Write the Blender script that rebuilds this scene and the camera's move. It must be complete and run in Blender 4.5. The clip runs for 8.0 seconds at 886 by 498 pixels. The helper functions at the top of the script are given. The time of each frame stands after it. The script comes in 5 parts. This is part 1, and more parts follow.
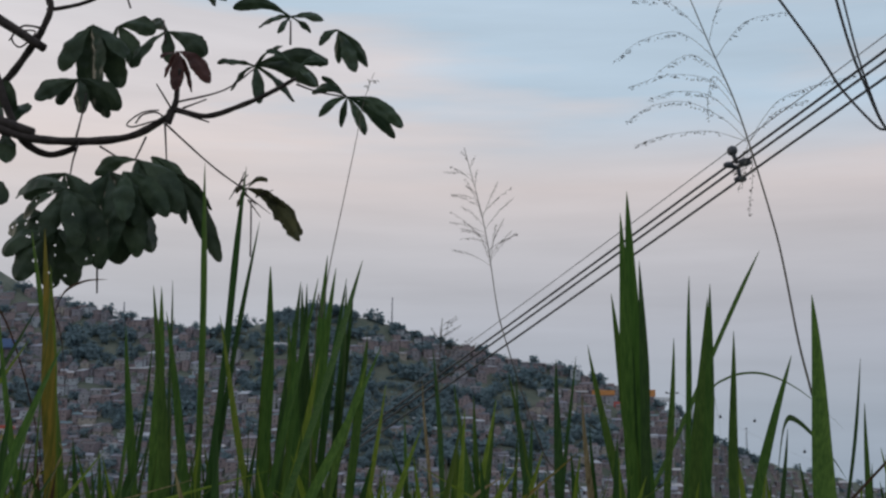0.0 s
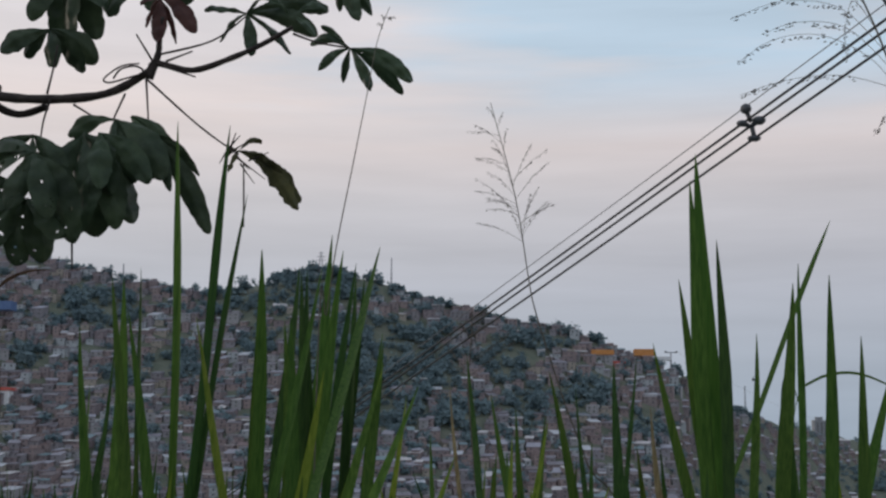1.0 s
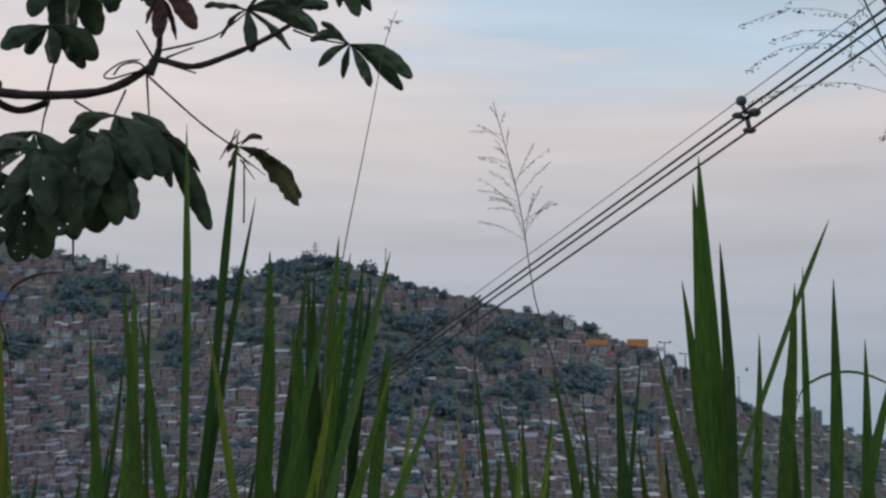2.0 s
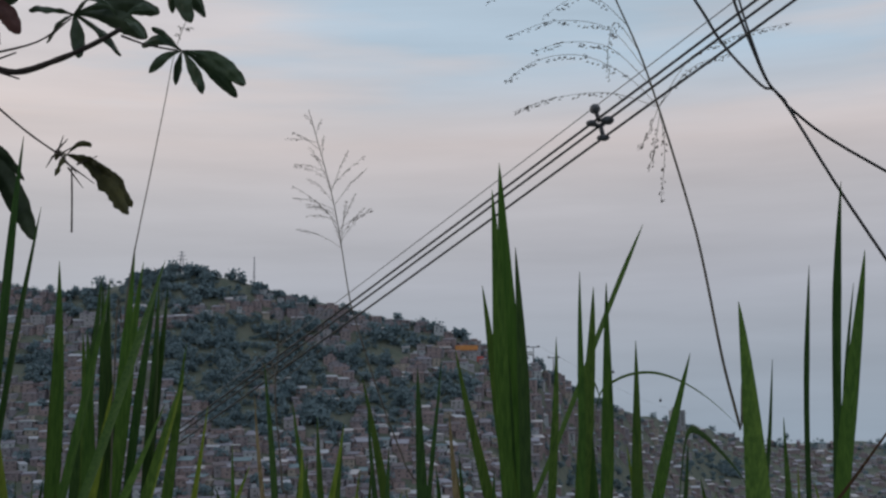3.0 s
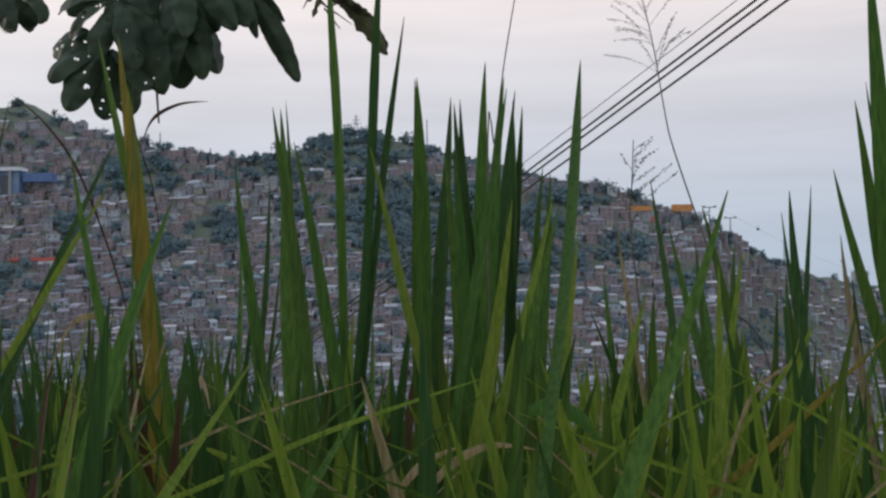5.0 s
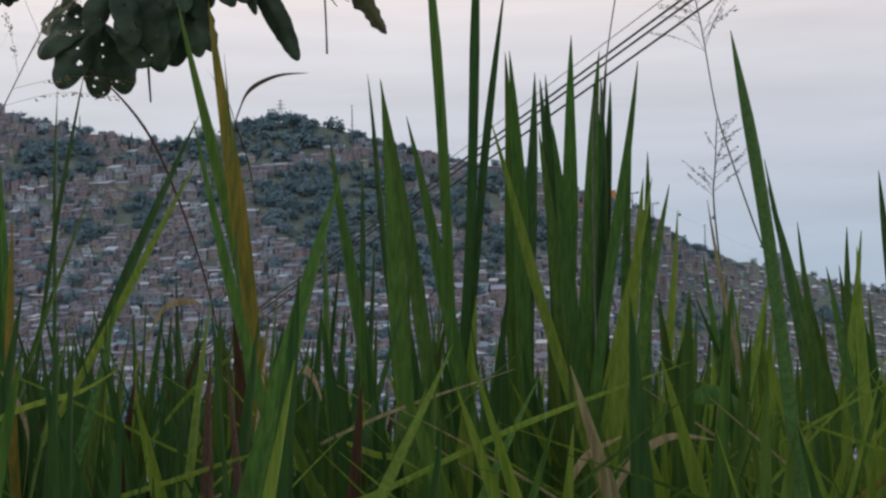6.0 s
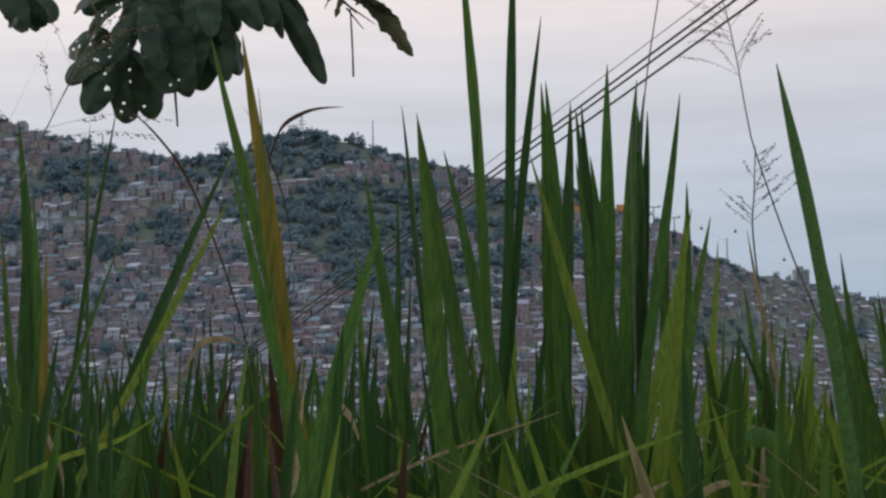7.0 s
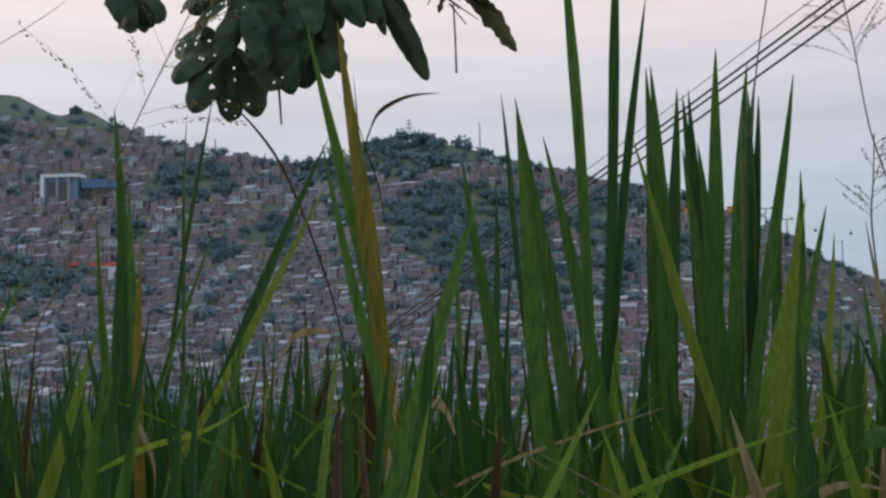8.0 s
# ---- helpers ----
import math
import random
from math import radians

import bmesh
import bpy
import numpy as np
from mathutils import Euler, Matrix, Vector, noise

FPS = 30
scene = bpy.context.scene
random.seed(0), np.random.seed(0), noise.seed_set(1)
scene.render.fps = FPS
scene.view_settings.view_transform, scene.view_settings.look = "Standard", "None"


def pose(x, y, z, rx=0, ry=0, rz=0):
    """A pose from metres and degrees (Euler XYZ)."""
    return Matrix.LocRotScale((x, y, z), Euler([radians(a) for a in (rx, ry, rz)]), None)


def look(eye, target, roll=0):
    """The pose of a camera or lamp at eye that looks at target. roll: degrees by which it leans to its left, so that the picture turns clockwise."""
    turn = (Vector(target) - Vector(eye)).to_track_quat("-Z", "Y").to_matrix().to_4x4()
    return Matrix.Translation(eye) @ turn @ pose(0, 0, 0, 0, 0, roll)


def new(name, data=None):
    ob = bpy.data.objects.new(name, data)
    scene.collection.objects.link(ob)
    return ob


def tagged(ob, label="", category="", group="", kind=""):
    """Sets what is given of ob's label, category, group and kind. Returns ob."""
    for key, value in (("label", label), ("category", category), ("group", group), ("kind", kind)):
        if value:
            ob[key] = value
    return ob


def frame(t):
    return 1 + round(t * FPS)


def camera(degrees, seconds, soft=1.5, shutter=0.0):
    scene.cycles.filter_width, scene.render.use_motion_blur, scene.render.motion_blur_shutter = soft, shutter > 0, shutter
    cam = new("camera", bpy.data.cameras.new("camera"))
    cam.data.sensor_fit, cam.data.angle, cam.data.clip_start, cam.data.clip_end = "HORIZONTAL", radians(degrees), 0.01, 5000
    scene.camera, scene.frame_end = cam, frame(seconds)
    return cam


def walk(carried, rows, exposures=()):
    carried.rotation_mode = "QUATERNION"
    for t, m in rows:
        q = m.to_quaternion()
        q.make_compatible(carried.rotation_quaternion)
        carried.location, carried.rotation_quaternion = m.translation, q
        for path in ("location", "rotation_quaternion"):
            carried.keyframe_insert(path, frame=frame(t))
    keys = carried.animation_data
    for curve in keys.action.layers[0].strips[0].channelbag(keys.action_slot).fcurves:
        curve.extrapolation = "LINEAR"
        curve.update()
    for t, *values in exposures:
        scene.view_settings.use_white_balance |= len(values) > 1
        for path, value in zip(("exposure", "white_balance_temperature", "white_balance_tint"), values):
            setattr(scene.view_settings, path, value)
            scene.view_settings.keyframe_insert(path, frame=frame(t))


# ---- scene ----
cam = camera(40, 8.0, soft=2.5)


def turned(x, y, z, yaw, pitch, roll):
    """A pose from the eye and its yaw to the left, pitch up and roll, in degrees."""
    a, p = radians(yaw), radians(pitch)
    way = Vector((-math.sin(a) * math.cos(p), math.cos(a) * math.cos(p), math.sin(p)))
    return look((x, y, z), Vector((x, y, z)) + way, roll)


CAMERA_PATH = [
    (0, turned(0.776, -0.354, 1.943, 2.22, 10.72, 0.86)),
    (0.1, turned(0.755, -0.220, 1.965, 1.90, 10.30, 0.90)),
    (0.3, turned(0.708, 0.085, 2.020, 1.45, 9.35, 1.00)),
    (0.5, turned(0.697, 0.142, 2.039, 1.31, 9.09, 1.00)),
    (1, turned(0.698, 0.137, 2.067, 2.15, 8.86, 0.60)),
    (2.3, turned(0.674, 0.113, 2.089, 1.53, 8.37, 0.50)),
    (2.5, turned(0.693, 0.125, 2.093, 0.06, 8.60, -0.10)),
    (3, turned(0.806, 0.101, 2.082, -4.32, 8.72, -0.90)),
    (3.5, turned(0.861, 0.105, 2.054, -2.19, 7.18, -0.10)),
    (4, turned(0.726, 0.130, 2.047, 1.75, 5.11, 0.40)),
    (4.5, turned(0.575, 0.221, 2.037, 5.52, 2.72, 0.20)),
    (4.7, turned(0.552, 0.246, 2.036, 5.23, 2.44, -0.16)),
    (5.8, turned(0.231, 0.314, 2.017, 0.14, 1.94, -0.88)),
    (6, turned(0.216, 0.341, 2.032, 0.37, 1.60, -0.90)),
    (6.5, turned(0.209, 0.358, 2.048, 1.00, 2.55, -0.70)),
    (7, turned(0.194, 0.367, 2.061, 1.35, 2.32, -1.10)),
    (7.5, turned(0.224, 0.377, 2.056, 6.58, 2.24, -1.10)),
    (8, turned(0.202, 0.419, 2.047, 6.38, 2.52, -0.90)),
]
walk(cam, CAMERA_PATH, exposures=[(0, -0.18), (1, -0.10), (2.5, -0.16), (3, -0.28), (3.5, -0.09), (4, 0.05), (4.5, 0.29), (8, 0.22)])

# ---------- sky and sun ----------
SUN_AZ, SUN_EL = radians(-70), radians(12)
world = bpy.data.worlds.new("sky")
scene.world = world
world.use_nodes = True
wt = world.node_tree
wt.nodes.clear()


def wnode(kind, operation="", data_type="", blend_type=""):
    n = wt.nodes.new(kind)
    if operation:
        n.operation = operation
    if data_type:
        n.data_type = data_type
    if blend_type:
        n.blend_type = blend_type
    return n


sky = wnode("ShaderNodeTexSky")
sky.sky_type, sky.sun_disc, sky.sun_elevation, sky.sun_rotation = "NISHITA", False, SUN_EL, SUN_AZ
sky.air_density, sky.dust_density = 1.5, 3.0
sky_gain = wnode("ShaderNodeVectorMath", operation="SCALE")
sky_gain.inputs["Scale"].default_value = 0.10
wt.links.new(sky.outputs[0], sky_gain.inputs[0])
coord = wnode("ShaderNodeTexCoord")
sep = wnode("ShaderNodeSeparateXYZ")
wt.links.new(coord.outputs["Generated"], sep.inputs[0])
# high haze: colour by height above the horizon
band = wnode("ShaderNodeValToRGB")
wt.links.new(sep.outputs["Z"], band.inputs[0])
stops = [(0.0, (0.36, 0.45, 0.55)), (0.05, (0.395, 0.47, 0.565)), (0.12, (0.48, 0.52, 0.60)), (0.19, (0.58, 0.585, 0.63)),
         (0.255, (0.75, 0.69, 0.69)), (0.30, (0.72, 0.70, 0.73)), (0.45, (0.62, 0.66, 0.73)), (1.0, (0.50, 0.58, 0.70))]
while len(band.color_ramp.elements) < len(stops):
    band.color_ramp.elements.new(0.5)
for e, (p, c) in zip(band.color_ramp.elements, stops):
    e.position, e.color = p, (*c, 1)
# streaky clouds with blue gaps
stretch = wnode("ShaderNodeMapping")
stretch.inputs["Scale"].default_value = (1.6, 1.6, 13.0)
stretch.inputs["Rotation"].default_value = (0.05, -0.10, 0.4)
wt.links.new(coord.outputs["Generated"], stretch.inputs[0])
cloud = wnode("ShaderNodeTexNoise")
cloud.inputs["Scale"].default_value, cloud.inputs["Detail"].default_value, cloud.inputs["Roughness"].default_value = 1.15, 6.0, 0.5
wt.links.new(stretch.outputs[0], cloud.inputs["Vector"])
gap = wnode("ShaderNodeMapRange")
gap.inputs[1].default_value, gap.inputs[2].default_value = 0.42, 0.58
wt.links.new(cloud.outputs["Fac"], gap.inputs[0])
high = wnode("ShaderNodeMapRange")
high.inputs[1].default_value, high.inputs[2].default_value = 0.235, 0.30
wt.links.new(sep.outputs["Z"], high.inputs[0])
blue = wnode("ShaderNodeMath", operation="MULTIPLY")
wt.links.new(gap.outputs[0], blue.inputs[0])
wt.links.new(high.outputs[0], blue.inputs[1])
open_sky = wnode("ShaderNodeMix", data_type="RGBA")
open_sky.inputs[7].default_value = (0.53, 0.68, 0.82, 1)
wt.links.new(blue.outputs[0], open_sky.inputs[0])
wt.links.new(band.outputs[0], open_sky.inputs[6])
# the side of the sunset is paler and warmer
side = wnode("ShaderNodeMapRange")
side.inputs[1].default_value, side.inputs[2].default_value = 0.25, -0.75
wt.links.new(sep.outputs["X"], side.inputs[0])
glow = wnode("ShaderNodeMix", data_type="RGBA", blend_type="MULTIPLY")
glow.inputs[0].default_value = 1.0
warm = wnode("ShaderNodeValToRGB")
warm.color_ramp.elements[0].color, warm.color_ramp.elements[1].color = (1.03, 1.0, 1.0, 1), (1.22, 1.17, 1.14, 1)
wt.links.new(side.outputs[0], warm.inputs[0])
wt.links.new(open_sky.outputs[2], glow.inputs[6])
wt.links.new(warm.outputs[0], glow.inputs[7])
# thin bright and dull streaks
fine_map = wnode("ShaderNodeMapping")
fine_map.inputs["Scale"].default_value = (2.4, 2.4, 26.0)
fine_map.inputs["Rotation"].default_value = (-0.04, 0.07, 0.9)
wt.links.new(coord.outputs["Generated"], fine_map.inputs[0])
fine = wnode("ShaderNodeTexNoise")
fine.inputs["Scale"].default_value, fine.inputs["Detail"].default_value, fine.inputs["Roughness"].default_value = 1.3, 7.0, 0.55
wt.links.new(fine_map.outputs[0], fine.inputs["Vector"])
fine_range = wnode("ShaderNodeMapRange")
fine_range.inputs[1].default_value, fine_range.inputs[2].default_value = 0.3, 0.7
fine_range.inputs[3].default_value, fine_range.inputs[4].default_value = 0.93, 1.08
wt.links.new(fine.outputs["Fac"], fine_range.inputs[0])
streaked = wnode("ShaderNodeVectorMath", operation="SCALE")
wt.links.new(glow.outputs[2], streaked.inputs[0])
wt.links.new(fine_range.outputs[0], streaked.inputs["Scale"])
both = wnode("ShaderNodeMix", data_type="RGBA")
both.inputs[0].default_value = 0.93
wt.links.new(sky_gain.outputs[0], both.inputs[6])
wt.links.new(streaked.outputs[0], both.inputs[7])
bg = wnode("ShaderNodeBackground")
bg.inputs["Strength"].default_value = 1.0
wt.links.new(both.outputs[2], bg.inputs[0])
wt.links.new(bg.outputs[0], wnode("ShaderNodeOutputWorld").inputs[0])

sun = new("sun", bpy.data.lights.new("sun", "SUN"))
sun.data.energy, sun.data.angle, sun.data.color = 0.5, radians(14), (1.0, 0.86, 0.74)
sun.matrix_world = look((-300 * math.cos(SUN_EL), 110, 300 * math.sin(SUN_EL)), (0, 0, 0))


# ---------- materials ----------
def material(name, low, high, scale=8.0, rough=0.7, bump=0.1, vary=0.0, island=False, stretch=(1, 1, 1), thin=0.0, metal=0.0, detail=5.0):
    """Two-scale colour variation between low and high, relief, a shift from piece to piece, and light coming through where thin."""
    m = bpy.data.materials.new(name)
    m.use_nodes = True
    t = m.node_tree
    b = t.nodes["Principled BSDF"]
    b.inputs["Roughness"].default_value, b.inputs["Metallic"].default_value = rough, metal
    b.inputs["Specular IOR Level"].default_value = 0.2 if thin else 0.4
    c = t.nodes.new("ShaderNodeTexCoord")
    mp = t.nodes.new("ShaderNodeMapping")
    mp.inputs["Scale"].default_value = stretch
    t.links.new(c.outputs["Object"], mp.inputs[0])
    n1, n2 = t.nodes.new("ShaderNodeTexNoise"), t.nodes.new("ShaderNodeTexNoise")
    n1.inputs["Scale"].default_value, n2.inputs["Scale"].default_value = scale, scale * 6.3
    n1.inputs["Detail"].default_value = n2.inputs["Detail"].default_value = detail
    for n in (n1, n2):
        t.links.new(mp.outputs[0], n.inputs["Vector"])
    add = t.nodes.new("ShaderNodeMath")
    add.operation = "MULTIPLY_ADD"
    add.inputs[1].default_value = 0.35
    t.links.new(n2.outputs["Fac"], add.inputs[0])
    t.links.new(n1.outputs["Fac"], add.inputs[2])
    rng = t.nodes.new("ShaderNodeMapRange")
    rng.inputs[1].default_value, rng.inputs[2].default_value = 0.45, 0.9
    t.links.new(add.outputs[0], rng.inputs[0])
    mix = t.nodes.new("ShaderNodeMix")
    mix.data_type = "RGBA"
    mix.inputs[6].default_value, mix.inputs[7].default_value = (*low, 1), (*high, 1)
    t.links.new(rng.outputs[0], mix.inputs[0])
    colour = mix.outputs[2]
    if vary:
        if island:
            r = t.nodes.new("ShaderNodeNewGeometry").outputs["Random Per Island"]
        else:
            r = t.nodes.new("ShaderNodeObjectInfo").outputs["Random"]
        hs = t.nodes.new("ShaderNodeHueSaturation")
        for socket, a, z in (("Hue", 0.5 - 0.03 * vary, 0.5 + 0.03 * vary), ("Value", 1 - 0.5 * vary, 1 + 0.6 * vary)):
            w = t.nodes.new("ShaderNodeMath")
            w.operation = "MULTIPLY"
            w.inputs[1].default_value = 1.0 if socket == "Value" else 7.31
            t.links.new(r, w.inputs[0])
            fr = t.nodes.new("ShaderNodeMath")
            fr.operation = "FRACT"
            t.links.new(w.outputs[0], fr.inputs[0])
            mr = t.nodes.new("ShaderNodeMapRange")
            mr.inputs[3].default_value, mr.inputs[4].default_value = a, z
            t.links.new(fr.outputs[0], mr.inputs[0])
            t.links.new(mr.outputs[0], hs.inputs[socket])
        t.links.new(colour, hs.inputs["Color"])
        colour = hs.outputs[0]
    t.links.new(colour, b.inputs["Base Color"])
    if bump:
        bp = t.nodes.new("ShaderNodeBump")
        bp.inputs["Strength"].default_value, bp.inputs["Distance"].default_value = bump, 0.1 / scale
        t.links.new(add.outputs[0], bp.inputs["Height"])
        t.links.new(bp.outputs[0], b.inputs["Normal"])
    if thin:
        tr = t.nodes.new("ShaderNodeBsdfTranslucent")
        t.links.new(colour, tr.inputs["Color"])
        ms = t.nodes.new("ShaderNodeMixShader")
        ms.inputs[0].default_value = thin
        t.links.new(b.outputs[0], ms.inputs[1])
        t.links.new(tr.outputs[0], ms.inputs[2])
        t.links.new(ms.outputs[0], t.nodes["Material Output"].inputs[0])
    return m


def choice_material(name, colours, rough=0.8, scale=0.8):
    """A surface whose colour is picked piece by piece out of a few, with stains over it."""
    m = material(name, (0.72, 0.72, 0.72), (1.1, 1.1, 1.1), scale, rough, 0.05)
    t = m.node_tree
    b = t.nodes["Principled BSDF"]
    stain = b.inputs["Base Color"].links[0].from_socket
    ramp = t.nodes.new("ShaderNodeValToRGB")
    ramp.color_ramp.interpolation = "CONSTANT"
    while len(ramp.color_ramp.elements) < len(colours):
        ramp.color_ramp.elements.new(0.5)
    for k, (e, c) in enumerate(zip(ramp.color_ramp.elements, colours)):
        e.position, e.color = k / len(colours), (*c, 1)
    pick, wrap = t.nodes.new("ShaderNodeMath"), t.nodes.new("ShaderNodeMath")
    pick.operation, wrap.operation = "ADD", "FRACT"
    t.links.new(t.nodes.new("ShaderNodeNewGeometry").outputs["Random Per Island"], pick.inputs[0])
    t.links.new(t.nodes.new("ShaderNodeObjectInfo").outputs["Random"], pick.inputs[1])
    t.links.new(pick.outputs[0], wrap.inputs[0])
    t.links.new(wrap.outputs[0], ramp.inputs[0])
    mul = t.nodes.new("ShaderNodeMix")
    mul.data_type, mul.blend_type = "RGBA", "MULTIPLY"
    mul.inputs[0].default_value = 1.0
    t.links.new(ramp.outputs[0], mul.inputs[6])
    t.links.new(stain, mul.inputs[7])
    t.links.new(mul.outputs[2], b.inputs["Base Color"])
    return m


GRAIN = (42, 42, 1.6)
MATS = {
    "g": material("grass_green", (0.036, 0.086, 0.013), (0.092, 0.172, 0.028), 6, 0.6, 0.05, 0.4, False, GRAIN, 0.35),
    "d": material("grass_dark", (0.020, 0.052, 0.012), (0.050, 0.104, 0.022), 6, 0.6, 0.05, 0.35, False, GRAIN, 0.3),
    "y": material("grass_light", (0.095, 0.155, 0.015), (0.215, 0.270, 0.036), 6, 0.6, 0.05, 0.3, False, GRAIN, 0.4),
    "o": material("grass_yellowing", (0.09, 0.11, 0.014), (0.29, 0.19, 0.03), 3, 0.6, 0.05, 0.25, False, GRAIN, 0.35),
    "straw": material("grass_straw", (0.15, 0.11, 0.05), (0.36, 0.29, 0.15), 5, 0.6, 0.15, 0.3, False, GRAIN, 0.3),
    "brown": material("grass_dead", (0.030, 0.014, 0.007), (0.095, 0.046, 0.021), 8, 0.7, 0.2, 0.2, False, GRAIN, 0.15),
    "fill": material("grass_mixed", (0.034, 0.074, 0.011), (0.100, 0.160, 0.026), 3, 0.6, 0.05, 0.6, True, GRAIN, 0.35),
    "seed": material("grass_seed", (0.06, 0.055, 0.045), (0.15, 0.13, 0.10), 40, 0.7, 0.0),
    "leaf": material("tree_leaf", (0.024, 0.041, 0.024), (0.064, 0.092, 0.050), 9, 0.45, 0.3, 0.3, False, (1, 1, 1), 0.2),
    "redleaf": material("young_red_leaf", (0.050, 0.020, 0.018), (0.11, 0.050, 0.042), 9, 0.6, 0.3, 0.1, False, (1, 1, 1), 0.25),
    "dryleaf": material("withered_leaf", (0.022, 0.024, 0.012), (0.085, 0.080, 0.030), 12, 0.7, 0.5, 0.1, False, (1, 1, 1), 0.15),
    "bark": material("branch_bark", (0.020, 0.015, 0.014), (0.065, 0.050, 0.045), 25, 0.85, 0.5, 0.2),
    "cable": material("cable_sheath", (0.014, 0.015, 0.017), (0.03, 0.03, 0.034), 30, 0.55, 0.05),
    "steel": material("messenger_steel", (0.16, 0.16, 0.17), (0.28, 0.28, 0.30), 40, 0.5, 0.05, metal=0.6),
    "spacer": material("spacer_plastic", (0.05, 0.055, 0.065), (0.10, 0.105, 0.12), 30, 0.5, 0.05),
    "ground": material("hill_earth", (0.085, 0.108, 0.082), (0.165, 0.168, 0.130), 0.11, 0.95, 0.1, detail=8.0),
    # green foliage with blue distance haze painted into its base colour
    "wood": material("far_foliage_hazed", (0.132, 0.196, 0.226), (0.228, 0.298, 0.318), 0.10, 0.9, 0.0, 0.12, True, (1, 1, 1), 0.35),
    "trunk": material("far_trunk", (0.05, 0.045, 0.04), (0.10, 0.09, 0.08), 1.0, 0.9, 0.1),
    # dark glass, its colour lifted to imitate haze over the far windows
    "pane": material("window_hazed", (0.060, 0.062, 0.068), (0.10, 0.105, 0.115), 0.6, 0.3, 0.0),
    # brick, cement and paint tones greyed towards blue, aerial haze mixed into the palette
    "walls": choice_material("house_wall_hazed", [(0.302, 0.243, 0.245), (0.275, 0.226, 0.236), (0.328, 0.262, 0.258), (0.287, 0.272, 0.300), (0.258, 0.218, 0.234), (0.348, 0.345, 0.362),
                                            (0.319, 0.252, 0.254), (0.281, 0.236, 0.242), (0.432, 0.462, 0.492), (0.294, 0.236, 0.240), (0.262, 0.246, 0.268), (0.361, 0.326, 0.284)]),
    # roof sheet tones, likewise blued in the palette for haze
    "roofs": choice_material("house_roof_hazed", [(0.284, 0.270, 0.315), (0.158, 0.139, 0.162), (0.206, 0.147, 0.149), (0.487, 0.494, 0.536), (0.188, 0.178, 0.208), (0.150, 0.120, 0.128),
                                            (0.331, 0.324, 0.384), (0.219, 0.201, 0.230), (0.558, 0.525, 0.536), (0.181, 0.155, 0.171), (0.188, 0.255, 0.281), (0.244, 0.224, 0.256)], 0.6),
    "white": material("white_paint", (0.62, 0.63, 0.65), (0.82, 0.82, 0.84), 0.5, 0.6, 0.02),
    # both blues of the public building are paled to stand for haze
    "bluewall": material("hazed_blue_cladding", (0.13, 0.21, 0.33), (0.19, 0.28, 0.41), 0.2, 0.4, 0.02),
    "deepblue": material("hazed_deep_blue_cladding", (0.08, 0.14, 0.29), (0.12, 0.19, 0.36), 0.2, 0.5, 0.02),
    "grey": material("concrete", (0.22, 0.23, 0.25), (0.34, 0.35, 0.37), 0.4, 0.8, 0.05),
    "orange": material("orange_sheet", (0.50, 0.20, 0.06), (0.66, 0.30, 0.10), 0.4, 0.6, 0.05),
    "red": material("red_sheet", (0.48, 0.085, 0.065), (0.62, 0.14, 0.11), 0.4, 0.6, 0.05),
    "lattice": material("galvanised_steel", (0.24, 0.25, 0.28), (0.36, 0.37, 0.40), 1.0, 0.6, 0.02, metal=0.3),
    "cabin": material("gondola_shell", (0.05, 0.055, 0.065), (0.10, 0.11, 0.13), 1.0, 0.4, 0.02),
}


# ---------- makers ----------
def mesh_of(name, verts, faces, mats, index=None, smooth=False):
    me = bpy.data.meshes.new(name)
    me.from_pydata([tuple(v) for v in verts], [], faces)
    for m in mats:
        me.materials.append(MATS[m])
    if index is not None:
        me.polygons.foreach_set("material_index", index)
    if smooth:
        me.polygons.foreach_set("use_smooth", [True] * len(faces))
    me.update()
    return me


def part(name, me, parent, label=""):
    ob = new(name, me)
    ob.parent = parent
    return tagged(ob, label) if label else ob


def thing(name, label, category, group="", at=(0, 0, 0), kind=""):
    ob = new(name)
    ob.location = at
    ob.empty_display_size = 0.1
    bpy.context.view_layer.update()
    return tagged(ob, label, category, group, kind)


BOX_FACES = [(0, 3, 2, 1), (4, 5, 6, 7), (0, 1, 5, 4), (1, 2, 6, 5), (2, 3, 7, 6), (3, 0, 4, 7)]


def box(x0, x1, y0, y1, z0, z1):
    return [(x0, y0, z0), (x1, y0, z0), (x1, y1, z0), (x0, y1, z0), (x0, y0, z1), (x1, y0, z1), (x1, y1, z1), (x0, y1, z1)]


def boxes(name, rows, mats, index=None):
    v, f, ix = [], [], []
    for k, r in enumerate(rows):
        f += [tuple(a + len(v) for a in q) for q in BOX_FACES]
        v += box(*r)
        ix += [index[k] if index else 0] * 6
    return mesh_of(name, v, f, mats, ix)


